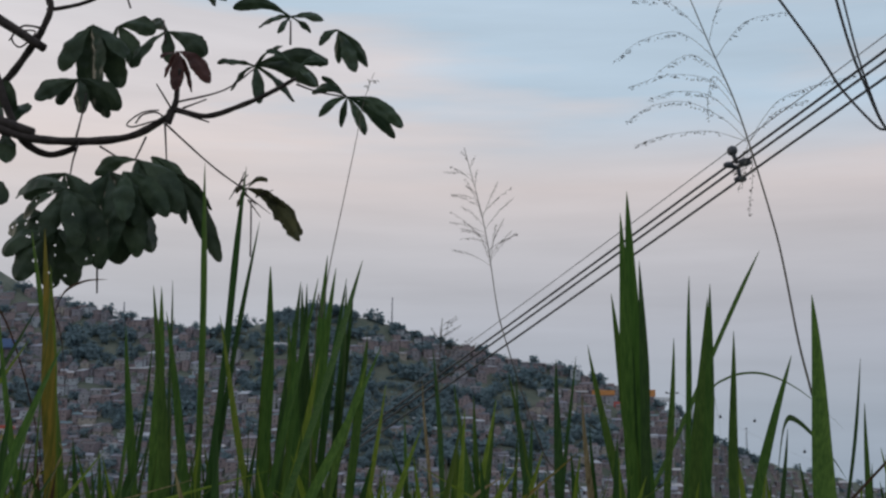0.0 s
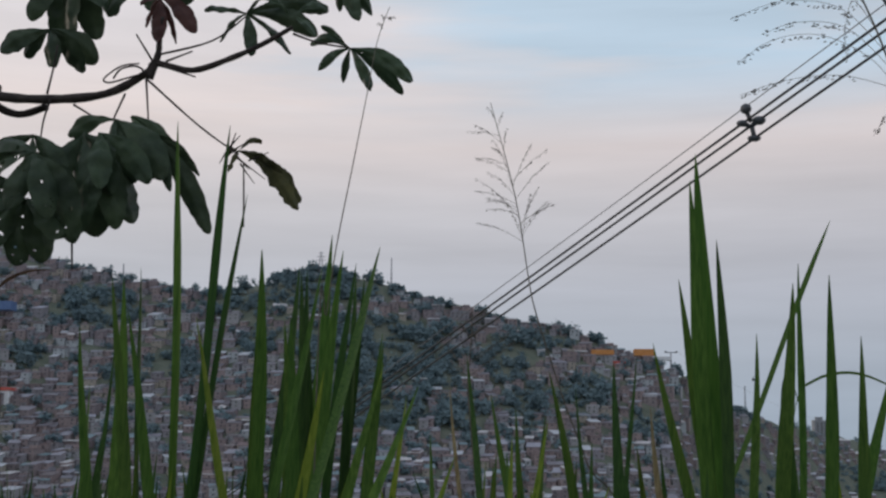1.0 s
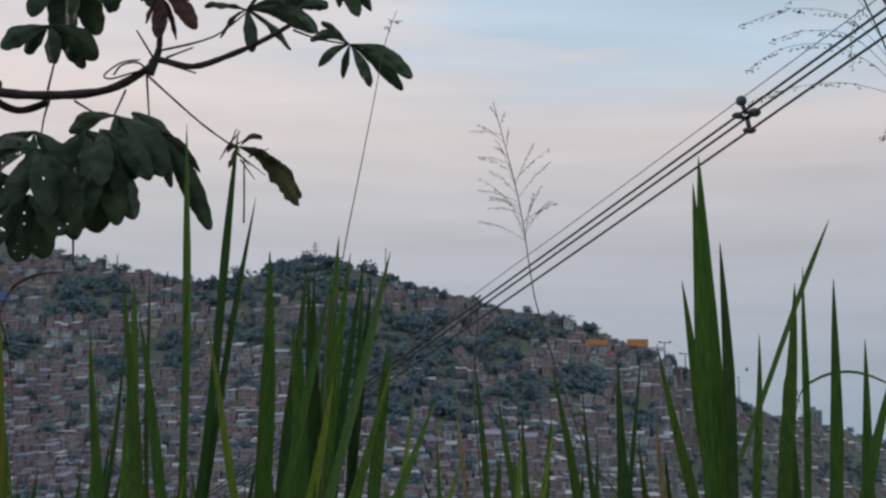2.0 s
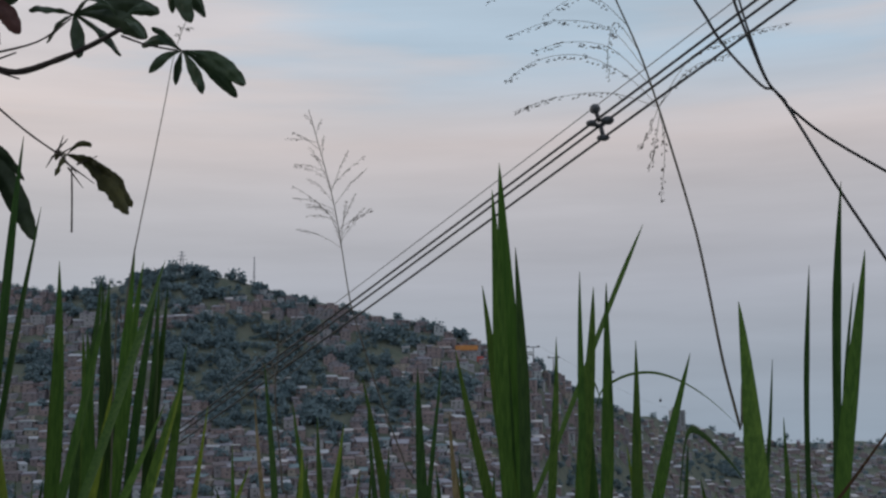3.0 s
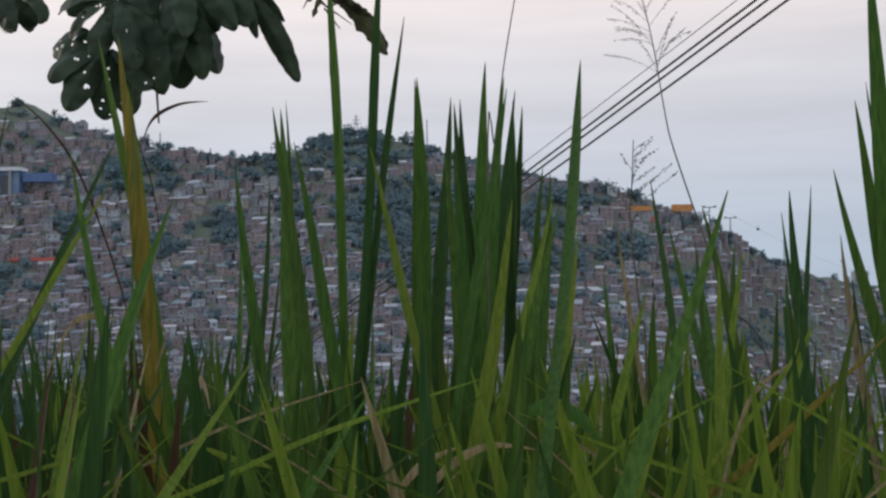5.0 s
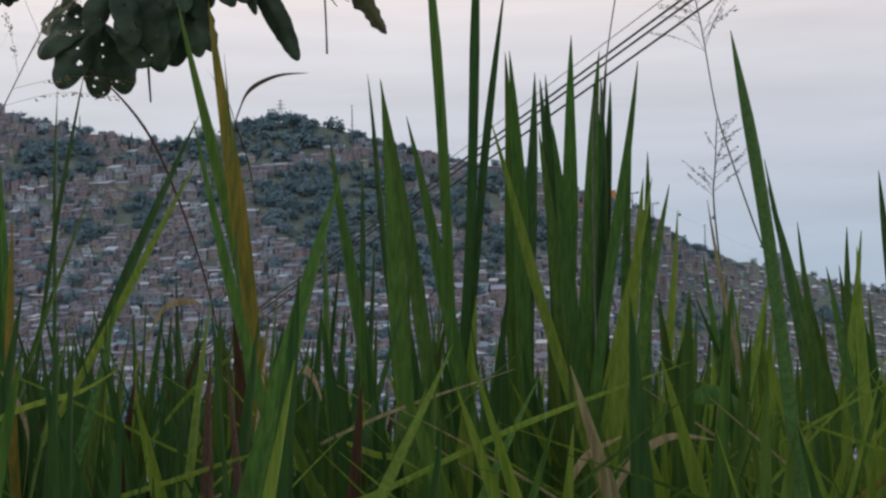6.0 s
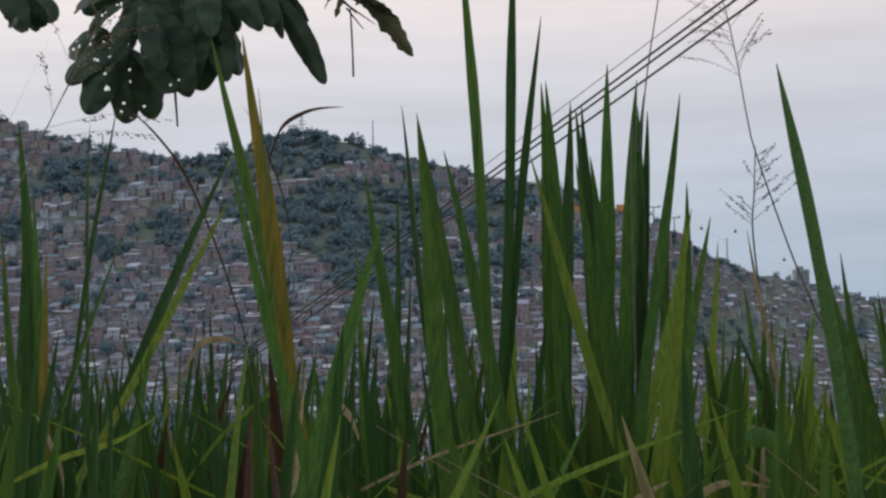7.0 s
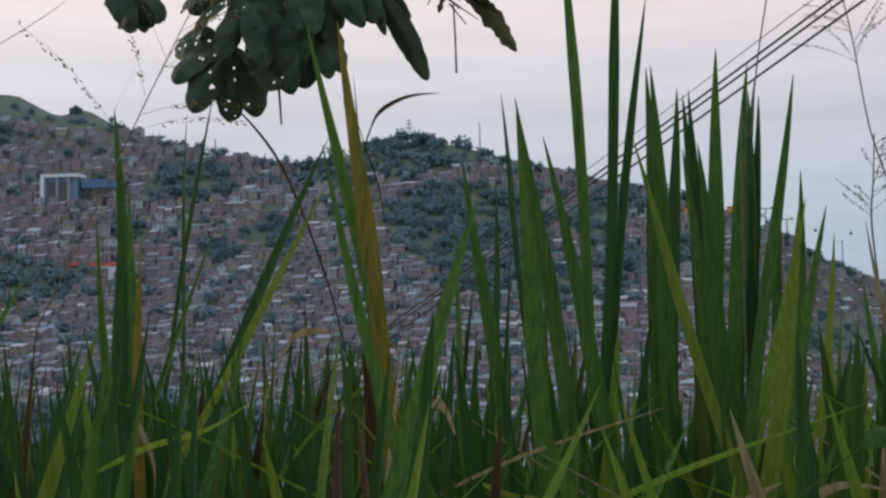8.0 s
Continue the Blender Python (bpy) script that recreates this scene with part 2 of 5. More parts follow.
def tube_data(points, r0, r1, sides=6, wobble=0.0, rnd=None):
    """Rings along a smoothed line through the points, tapering from r0 to r1."""
    pts = [Vector(p) for p in points]
    line = []
    for i in range(len(pts) - 1):
        a, b, c, d = pts[max(i - 1, 0)], pts[i], pts[i + 1], pts[min(i + 2, len(pts) - 1)]
        n = 5 if len(pts) > 2 else 2
        for k in range(n):
            s = k / n
            line.append(0.5 * ((2 * b) + (c - a) * s + (2 * a - 5 * b + 4 * c - d) * s * s + (3 * b - a - 3 * c + d) * s ** 3))
    line.append(pts[-1])
    v, f = [], []
    for i, p in enumerate(line):
        way = (line[min(i + 1, len(line) - 1)] - line[max(i - 1, 0)]).normalized()
        ref = Vector((0, 1, 0)) if abs(way.y) < 0.8 else Vector((1, 0, 0))
        u = way.cross(ref).normalized()
        w = way.cross(u)
        r = r0 + (r1 - r0) * i / (len(line) - 1)
        if wobble:
            r *= 1 + wobble * rnd.uniform(-1, 1)
        v += [p + (u * math.cos(2 * math.pi * k / sides) + w * math.sin(2 * math.pi * k / sides)) * r for k in range(sides)]
    for i in range(len(line) - 1):
        for k in range(sides):
            a, b = i * sides + k, i * sides + (k + 1) % sides
            f.append((a, b, b + sides, a + sides))
    f += [tuple(range(sides))[::-1], tuple(range(len(v) - sides, len(v)))]
    return v, f


def tube(name, points, r0, r1, mat, sides=6, origin=(0, 0, 0), wobble=0.0, seed=1):
    v, f = tube_data(points, r0, r1, sides, wobble, random.Random(seed))
    o = Vector(origin)
    return mesh_of(name, [p - o for p in v], f, [mat], smooth=True)


# ---------- ground: a slope under the grass, the valley and the far hill, one sheet ----------
EYE_Z = 2.06
RIDGE_KNOTS = [(-0.9, 0.235), (-0.6, 0.205), (-0.5, 0.192), (-0.45, 0.173), (-0.42, 0.171), (-0.37, 0.149), (-0.30, 0.130), (-0.235, 0.119), (-0.18, 0.131), (-0.14, 0.141),
         (-0.10, 0.133), (-0.05, 0.116), (0.03, 0.096), (0.07, 0.091), (0.10, 0.078), (0.15, 0.060), (0.165, 0.051), (0.195, 0.028), (0.23, 0.017), (0.33, -0.004), (0.6, -0.02)]
RIDGE_U, RIDGE_E = np.array([a for a, _ in RIDGE_KNOTS]), np.array([b for _, b in RIDGE_KNOTS])
HILL_FOOT, FOOT_E = 430.0, -0.262


def ridge(u):
    """Rise of the skyline per metre of distance, and the distance of the ridge, in the direction u."""
    e = float(np.interp(u, RIDGE_U, RIDGE_E))
    far = 1000.0 + 750.0 * min(max((u - 0.15) / 0.15, 0.0), 1.0)
    return e, far


def slope_near(y):
    return float(np.interp(y, [-60, 0, 6, 60, 250, 430], [12, 0.55, -0.35, -27, -105, EYE_Z + FOOT_E * 430]))


def height(u, y):
    """Height of the land y metres ahead in the direction u."""
    if y <= HILL_FOOT:
        return slope_near(y)
    e, far = ridge(u)
    s = (y - HILL_FOOT) / (far - HILL_FOOT)
    if s <= 1:
        lump = 0.006 * noise.noise((u * 14, s * 5, 3.0)) * math.sin(math.pi * s)
        return EYE_Z + (FOOT_E + (e - FOOT_E) * s ** 0.92 + lump) * y
    return EYE_Z + e * far - 0.25 * (y - far) if y - far < 700 else EYE_Z + e * far - 175


def build_ground():
    front = [radians(a) for a in np.arange(-62, 62.01, 0.35)]
    back = [radians(a) for a in np.arange(68, 298, 6.0)]
    angles = front + back
    radii = [0.0] + list(np.geomspace(0.4, 400, 46)) + list(np.linspace(430, 1000, 74)) + list(np.linspace(1030, 1800, 30)) + list(np.linspace(1900, 4600, 14))
    v, f = [], []
    for a in angles:
        c = math.cos(a)
        w = min(max((c - 0.0) / 0.45, 0.0), 1.0)
        u = math.tan(a) if c > 0.45 else math.copysign(2.0, math.sin(a))
        for r in radii:
            y = r * max(c, 0.45)
            ahead = height(max(min(u, 2.0), -2.0), y)
            behind = 0.55 + 0.14 * r if r < 600 else 0.55 + 84
            z = ahead * w + behind * (1 - w)
            if r < 30:
                z += 0.05 * noise.noise((r * math.sin(a) * 1.3, r * c * 1.3, 0.0)) * min(r, 1)
            v.append((0.5 + r * math.sin(a), r * c, z))
    n, k = len(radii), len(angles)
    for i in range(k):
        j = (i + 1) % k
        for q in range(n - 1):
            a, b, c2, d = i * n + q, i * n + q + 1, j * n + q + 1, j * n + q
            f.append((a, d, c2, b))
    ob = new("ground", mesh_of("ground", v, f, ["ground"], smooth=True))
    tagged(ob, "grassy slope, valley and settled hillside of bare earth", "ground", kind="structure")


build_ground()


# ---------- the far hill: houses and trees ----------
def on_hill(u, e):
    """The place on the hillside seen in the direction u at the rise e."""
    er, far = ridge(u)
    s = min(max((e - FOOT_E) / (er - FOOT_E), 0.01), 1.0) ** (1 / 0.92)
    y = HILL_FOOT + (far - HILL_FOOT) * s
    return Vector((0.5 + u * y, y, height(u, y)))


WOODS = [(-0.115, 0.068, 0.045, 0.026), (-0.05, 0.055, 0.03, 0.020), (-0.14, 0.122, 0.05, 0.016), (-0.33, 0.103, 0.035, 0.017), (-0.20, 0.110, 0.035, 0.012), (0.01, 0.062, 0.022, 0.016),
         (0.03, 0.030, 0.016, 0.014), (0.20, -0.035, 0.035, 0.014), (-0.48, 0.020, 0.05, 0.016), (-0.02, 0.02, 0.02, 0.012), (0.08, 0.035, 0.02, 0.012),
         (-0.26, 0.06, 0.02, 0.012), (0.04, 0.078, 0.03, 0.007), (-0.08, 0.018, 0.03, 0.014), (-0.19, 0.075, 0.018, 0.010), (-0.35, -0.12, 0.25, 0.030), (-0.52, 0.150, 0.04, 0.012), (-0.06, 0.085, 0.035, 0.010), (-0.10, 0.04, 0.025, 0.012), (0.13, 0.01, 0.02, 0.010), (-0.38, 0.065, 0.016, 0.01), (-0.30, 0.045, 0.016, 0.01),
         (0.05, -0.16, 0.2, 0.022), (0.30, -0.03, 0.03, 0.01)]


def wooded(u, e):
    best = max(1 - ((u - a) / ra / 1.2) ** 2 - ((e - b) / rb / 1.25) ** 2 for a, b, ra, rb in WOODS)
    return max(best, -0.45) + 0.7 * noise.noise((u * 45, e * 90, 7.0)) + (0.25 if noise.noise((u * 22, e * 40, 1.0)) > 0.38 else -0.12)


def house_rows(w, d, h, floors, rnd, roof):
    """Boxes of one house, facing -y, with its base at z = 0: walls, roof sheet, openings."""
    rows = [(-w / 2, w / 2, -d / 2, d / 2, -6.0, h - 0.01)]
    kinds = [0]
    o = 0.35
    if roof < 0.72:
        rows.append((-w / 2 - o, w / 2 + o, -d / 2 - o, d / 2 + o, h + 0.003, h + 0.28))
    else:
        rows.append((-w / 2 - 0.1, w / 2 + 0.1, -d / 2 - 0.1, d / 2 + 0.1, h + 0.003, h + 0.5))
        rows.append((-w / 4, w / 4, 0, d / 2 - 0.2, h + 0.503, h + 2.4))
        kinds.append(1)
    kinds.append(1 if roof < 0.72 else 0)
    for k in range(floors):
        z = h - 2.7 * (k + 1) + 0.9
        n = 1 if w < 7 else 2
        for i in range(n):
            x = -w / 2 + w * (i + 0.5) / n + rnd.uniform(-0.3, 0.3)
            tall = rnd.random() < 0.3
            rows.append((x - 0.6, x + 0.6, -d / 2 - 0.05, -d / 2 + 0.2, z - (0.6 if tall else 0), z + 0.9))
            kinds.append(2)
    return rows, kinds


def pitched(r, d, kind, k, tilt):
    """The corners of one box of a house; walls and roof sheet rise towards the back."""
    return [(x, y, z + tilt * (y + d / 2) if k < 2 and (kind == 1 or z > 0) else z) for x, y, z in box(*r)]


def build_houses():
    rnd = random.Random(11)
    v, f, ix = [], [], []
    singles = []
    e = -0.215
    while e < 0.165:
        u = -0.64 + rnd.uniform(0, 0.01)
        while u < 0.50:
            er, far = ridge(u)
            y0 = on_hill(u, min(e, er)).y
            w = rnd.choice((4.5, 5.0, 6.0, 7.0, 8.0, 10.0)) * rnd.uniform(0.9, 1.15)
            step = (w + rnd.uniform(-0.4, 2.2)) / y0
            ee = e + rnd.uniform(-0.0042, 0.0042)
            uu = u + step / 2
            u += step
            bald = uu < -0.39 and ee > er - 0.020
            if ee > er - 0.004 or bald or wooded(uu, ee) > 0.12 or rnd.random() < 0.06:
                continue
            p = on_hill(uu, ee)
            floors = rnd.choice((1, 1, 1, 1, 1, 2, 2))
            h = 2.3 * floors + rnd.uniform(-0.5, 0.4)
            d = rnd.uniform(6, 10)
            turn = rnd.uniform(-0.35, 0.35) + 0.35 * noise.noise((uu * 9, ee * 12, 5.0))
            if -0.09 < uu < 0.19 and ee > er - 0.068 and len(singles) < 290:
                singles.append((p, w, d, h, floors, turn, rnd.random()))
                continue
            rows, kinds = house_rows(w, d, h, floors, rnd, rnd.random())
            c, s = math.cos(turn), math.sin(turn)
            tilt = rnd.uniform(0.08, 0.30) if kinds[1] == 1 and kinds.count(0) == 1 else 0.0
            for k, (r, kd) in enumerate(zip(rows, kinds)):
                f += [tuple(a + len(v) for a in q) for q in BOX_FACES]
                v += [(p.x + c * x - s * yy, p.y + s * x + c * yy, p.z + z) for x, yy, z in pitched(r, d, kd, k, tilt)]
                ix += [kd] * 6
        e += 0.0052 if e < 0 else 0.0058
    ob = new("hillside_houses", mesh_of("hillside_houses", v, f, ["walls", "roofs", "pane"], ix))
    tagged(ob, "crowded brick houses with sheet roofs covering a far hillside", "houses", kind="stuff")
    # the houses below the right-hand crest, each a thing of its own
    protos = []
    for k in range(10):
        w, floors = (5.0, 5.5, 6.5, 8.0, 10.0)[k % 5], (1, 1, 2, 1, 2)[(k * 3) % 5]
        h = 2.3 * floors + 0.1
        rows, kinds = house_rows(w, 8.0, h, floors, rnd, 0.3 if k % 3 else 0.9)
        tilt = 0.18 if k % 3 else 0.0
        meshes = []
        for q, (r, kd) in enumerate(zip(rows, kinds)):
            n = ("wall", "roof", "window")[kd]
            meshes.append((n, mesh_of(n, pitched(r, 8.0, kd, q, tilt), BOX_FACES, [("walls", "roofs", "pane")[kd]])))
        protos.append(meshes)
    for n, (p, w, d, h, floors, turn, r) in enumerate(singles):
        t = thing("house", "small brick hillside house with a flat sheet roof", "house", "houses on the hill", p)
        t.rotation_euler = (0, 0, turn)
        for name, me in protos[int(r * 9.99)]:
            part(name, me, t)


def crown_data(rnd, r, n=70, clump=1.0):
    """A ragged crown: many small leaf clumps turned every way through a few overlapping domes, denser towards the outside."""
    v, f = [], []
    tall = rnd.uniform(0.75, 1.25)
    domes = [(Vector((rnd.uniform(-0.55, 0.55) * r, rnd.uniform(-0.55, 0.55) * r, r * tall * rnd.uniform(0.35, 1.0))), r * rnd.uniform(0.35, 0.7)) for _ in range(6)]
    for _ in range(n):
        c, q = rnd.choice(domes)
        a, z = rnd.uniform(0, 2 * math.pi), rnd.uniform(-0.75, 1.0)
        k = math.sqrt(1 - z * z)
        out = Vector((k * math.cos(a), k * math.sin(a), z))
        p = c + out * q * rnd.uniform(0.45, 1.1)
        s = r * clump * rnd.uniform(0.14, 0.30)
        nrm = (out * 0.55 + Vector((rnd.gauss(0, 0.5), rnd.gauss(0, 0.5) - 0.25, rnd.gauss(0, 0.4) + 0.45))).normalized()
        t1 = nrm.orthogonal().normalized()
        t2 = nrm.cross(t1)
        b = len(v)
        v += [p + t1 * s, p + t2 * s * rnd.uniform(0.6, 1.2) + nrm * s * 0.2, p - t1 * s * rnd.uniform(0.6, 1.1), p - t2 * s + nrm * s * 0.15]
        f += [(b, b + 1, b + 2, b + 3)]
    return v, f


def build_trees():
    rnd = random.Random(5)
    v, f = [], []
    for _ in range(21000):
        u, e = rnd.uniform(-0.64, 0.5), rnd.uniform(-0.215, 0.19)
        er, far = ridge(u)
        if e > er - 0.001:
            continue
        wd = wooded(u, e)
        if not (wd > 0.05 or (er - e < 0.012 and rnd.random() < 0.85) or rnd.random() < 0.19):
            continue
        if u < -0.40 and e > er - 0.03 and (e > er - 0.009 or rnd.random() < 0.5):
            continue
        p = on_hill(u, e)
        r = 1.6 + 5.4 * rnd.random() ** 2.2 + (1.2 if wd > 0.5 else 0.0)
        cv, cf = crown_data(rnd, r, 84, 0.85)
        f += [tuple(a + len(v) for a in q) for q in cf]
        v += [c + p - Vector((0, 0, 0.3)) for c in cv]
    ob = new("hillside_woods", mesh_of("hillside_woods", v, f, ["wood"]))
    tagged(ob, "dark woods and bushes, painted haze-blue, between far hillside houses", "trees", kind="stuff")
    kinds = []
    for k in range(6):
        cv, cf = crown_data(rnd, 1.0, 420, 0.75)
        flat = 0.75 if k == 2 else 1.0
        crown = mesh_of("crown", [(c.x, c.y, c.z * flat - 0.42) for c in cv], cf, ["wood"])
        tv, tf = tube_data([(0, 0, -0.4), (0.03, 0, 0.4), (-0.02, 0.02, 0.8)], 0.09, 0.04, 5)
        t2, f2 = tube_data([(0, 0, 0.4), (0.2, 0.1, 0.7), (0.4, 0.1, 0.95)], 0.05, 0.02, 5)
        trunk = mesh_of("trunk", tv + t2, tf + [tuple(a + len(tv) for a in q) for q in f2], ["trunk"])
        kinds.append((trunk, crown))
    spots = [(-0.175, 6), (-0.166, 7), (-0.160, 8.5), (-0.152, 7), (-0.145, 6), (-0.132, 6), (-0.122, 6.5), (-0.115, 5), (-0.262, 9), (-0.2, 6), (-0.21, 5), (-0.225, 5.5), (-0.236, 4.5),
             (-0.075, 7.5), (-0.068, 6), (-0.060, 6), (-0.048, 5), (-0.040, 4.5), (-0.033, 4), (-0.30, 4), (-0.32, 4.5), (-0.285, 5), (-0.345, 4), (0.0, 4), (0.022, 4.5), (0.045, 4),
             (0.066, 4), (0.088, 4.5), (0.103, 3.5), (0.135, 4), (0.155, 5), (0.163, 5.5), (0.172, 6), (0.182, 6.5), (0.190, 7), (0.2, 6), (0.212, 6), (-0.427, 6), (-0.36, 5), (-0.10, 4.5), (-0.09, 4)]
    for k, (u, r) in enumerate(spots):
        er, far = ridge(u)
        p = on_hill(u, er - rnd.uniform(0.002, 0.005))
        t = thing("tree", "dark broad-crowned tree on the crest of the hill", "tree", "trees on the crest", p)
        r *= 1.05
        t.scale = (r, r, r * 0.95)
        t.rotation_euler = (0, 0, rnd.uniform(0, 6))
        trunk, crown = kinds[2 if u == -0.262 else k % 6]
        part("trunk", trunk, t)
        part("crown", crown, t)


build_houses()
build_trees()


def hill_block(name, label, category, u, e, rows):
    """A building of a few boxes at a place on the hill; rows of part name, material and box."""
    t = thing(name, label, category, at=on_hill(u, e))
    for n, mat, r in rows:
        part(n, boxes(n, [r], [mat]), t)
    return t


hill_block("public_building", "blue glazed building framed by a white concrete portal", "building", -0.436, 0.088, [
    ("wall", "bluewall", (-17, 8, 0, 14, -8, 21)), ("portal", "white", (-20, 10, -3, 12, 21.1, 23.6)), ("portal", "white", (-20, -17.2, -3, 0, -6, 21)),
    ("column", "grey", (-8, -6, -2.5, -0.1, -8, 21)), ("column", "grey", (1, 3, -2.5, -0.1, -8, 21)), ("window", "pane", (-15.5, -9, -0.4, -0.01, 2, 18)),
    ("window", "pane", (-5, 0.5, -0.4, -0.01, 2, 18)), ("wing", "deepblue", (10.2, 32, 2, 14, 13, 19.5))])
hill_block("red_roofed_hall", "long white hall under a red sheet roof", "building", -0.408, 0.030, [
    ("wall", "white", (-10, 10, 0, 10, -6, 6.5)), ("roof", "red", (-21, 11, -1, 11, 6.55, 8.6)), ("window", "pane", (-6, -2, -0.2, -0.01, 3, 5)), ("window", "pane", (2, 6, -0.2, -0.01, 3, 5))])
hill_block("orange_roofed_house", "brick house with a bright orange sheet roof", "house", 0.094, 0.064, [
    ("wall", "walls", (-8, 8, 0, 10, -8, 5)), ("roof", "orange", (-9, 9, -1, 11, 5.05, 9)), ("window", "pane", (-4, -2, -0.2, -0.01, 1, 3))])
hill_block("orange_roofed_house", "house with a bright orange sheet roof on the crest", "house", 0.128, 0.064, [
    ("wall", "walls", (-7, 7, 0, 10, -8, 4.5)), ("roof", "orange", (-8, 8, -1, 11, 4.55, 10)), ("window", "pane", (-3, -1, -0.2, -0.01, 1, 3)), ("terrace", "white", (8.3, 22, 0, 8, 1, 4))])
hill_block("red_fronted_house", "narrow house with a red painted front", "house", 0.1075, 0.058, [
    ("wall", "red", (-5, 5, 0, 8, -3, 6)), ("roof", "roofs", (-5.5, 5.5, -0.5, 8.5, 6.05, 6.4)), ("window", "pane", (-2, 0, -0.2, -0.01, 1, 3))])
hill_block("white_house", "white two-storey house among trees", "house", -0.1463, 0.092, [
    ("wall", "white", (-7, 7, 0, 9, -6, 5.5)), ("roof", "roofs", (-8, 8, -1, 10, 5.55, 6.6)), ("window", "pane", (-4, -2, -0.2, -0.01, 1, 3)), ("window", "pane", (2, 4, -0.2, -0.01, 1, 3))])
for u, e, w in ((-0.291, 0.083, 9), (-0.018, 0.028, 6), (-0.262, 0.012, 8), (-0.30, 0.02, 5), (0.048, 0.047, 6), (0.118, 0.046, 5), (-0.235, 0.004, 9), (-0.19, 0.008, 8), (-0.34, -0.01, 9), (-0.10, -0.01, 7),
                (0.16, -0.045, 8), (-0.15, -0.03, 7), (0.075, 0.068, 6), (-0.20, -0.05, 9), (0.02, 0.008, 6), (-0.055, 0.045, 5)):
    hill_block("long_shed", "low shed with a pale zinc roof", "shed", u, e, [
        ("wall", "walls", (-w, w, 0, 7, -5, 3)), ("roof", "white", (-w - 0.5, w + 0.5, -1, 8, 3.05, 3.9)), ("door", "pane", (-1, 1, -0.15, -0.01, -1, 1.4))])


def lattice_mast(label, u, e, tall, foot, arms=()):
    t = thing("lattice_mast", label, "mast", at=on_hill(u, e))
    legs = [(-1, -1), (1, -1), (1, 1), (-1, 1)]
    for sx, sy in legs:
        part("leg", tube("leg", [(sx * foot, sy * foot, -3), (sx * 0.25, sy * 0.25, tall)], 0.22, 0.14, "lattice", 4), t)
    n = 7
    for k in range(n):
        z0, z1 = tall * k / n, tall * (k + 1) / n
        w0, w1 = foot + (0.25 - foot) * k / n, foot + (0.25 - foot) * (k + 1) / n
        part("brace", tube("brace", [(-w0, -w0, z0), (w1, -w1, z1)], 0.12, 0.12, "lattice", 4), t)
        part("brace", tube("brace", [(w0, -w0, z0), (-w1, -w1, z1)], 0.12, 0.12, "lattice", 4), t)
    for z, w in arms:
        part("crossarm", boxes("crossarm", [(-w, w, -0.25, 0.25, z - 0.2, z + 0.2)], ["lattice"]), t)


lattice_mast("grey lattice power pylon on the hilltop", -0.1390, 0.136, 17, 2.6, ((10, 4.5), (13, 3.5), (16, 2.0)))
lattice_mast("thin lattice antenna mast on the crest", -0.080, 0.122, 26, 0.7)
lattice_mast("thin lattice antenna mast on the hill", 0.2085, 0.018, 34, 1.0, ((33, 1.6),))
lattice_mast("thin antenna mast behind the crest", -0.305, 0.128, 14, 0.5)

# cable car over the right-hand flank
pylons = [(0.1495, 0.060, 11), (0.166, 0.050, 13), (0.272, 0.004, 17)]
tops = []
for u, e, tall in pylons:
    p = on_hill(u, e)
    t = thing("cable_car_pylon", "grey tubular cable car pylon with a crossarm", "pylon", "cable car pylons", p)
    part("column", tube("column", [(0, 0, -3), (0, 0, tall)], 0.8, 0.5, "lattice", 8), t)
    part("crossarm", boxes("crossarm", [(-5, 5, -0.5, 0.5, tall + 0.01, tall + 0.8)], ["lattice"]), t)
    part("wheel_row", boxes("wheel_row", [(-5.2, -3.6, -2.2, 2.2, tall + 0.82, tall + 1.4)], ["cabin"]), t)
    part("wheel_row", boxes("wheel_row", [(3.6, 5.2, -2.2, 2.2, tall + 0.82, tall + 1.4)], ["cabin"]), t)
    tops.append(p + Vector((4.4, 0, tall + 1.4)))
rope = thing("haul_rope", "thin steel haul rope of the cable car", "rope", at=tops[0])
part("strand", tube("strand", [tops[0], (tops[0] + tops[1]) / 2 - Vector((0, 0, 0.3)), tops[1], tops[1] * 0.7 + tops[2] * 0.3 - Vector((0, 0, 5)), tops[1] * 0.35 + tops[2] * 0.65 - Vector((0, 0, 6)), tops[2]], 0.07, 0.07, "cable", 4, tops[0]), rope)
for u, e in ((0.188, 0.0530), (0.2155, 0.0500), (0.2545, 0.026)):
    y = 1100.0
    p = Vector((0.5 + u * y, y, EYE_Z + e * y))
    t = thing("gondola", "dark cable car gondola hanging from its rope", "gondola", "gondolas", p)
    bm = bmesh.new()
    bmesh.ops.create_cube(bm, size=2.4)
    bmesh.ops.bevel(bm, geom=bm.edges[:], offset=0.5, segments=2, affect="EDGES")
    me = bpy.data.meshes.new("cabin")
    bm.to_mesh(me)
    bm.free()
    me.materials.append(MATS["cabin"])
    part("cabin", me, t)
    part("hanger", tube("hanger", [(0, 0, 1.2), (0.3, 0, 2.6), (0, 0, 3.6)], 0.14, 0.14, "cabin", 5), t)
p = on_hill(0.269, 0.004)
t = thing("apartment_tower", "slim grey apartment tower in the distance", "building", at=p)
part("wall", boxes("wall", [(-9, 9, 0, 14, -5, 22)], ["grey"]), t)
part("roof", boxes("roof", [(-6, 2, 2, 10, 22.01, 26)], ["grey"]), t)
for k in range(6):
    for q in (-5, 0, 5):
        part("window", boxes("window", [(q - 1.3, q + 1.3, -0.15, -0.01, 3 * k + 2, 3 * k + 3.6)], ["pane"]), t)


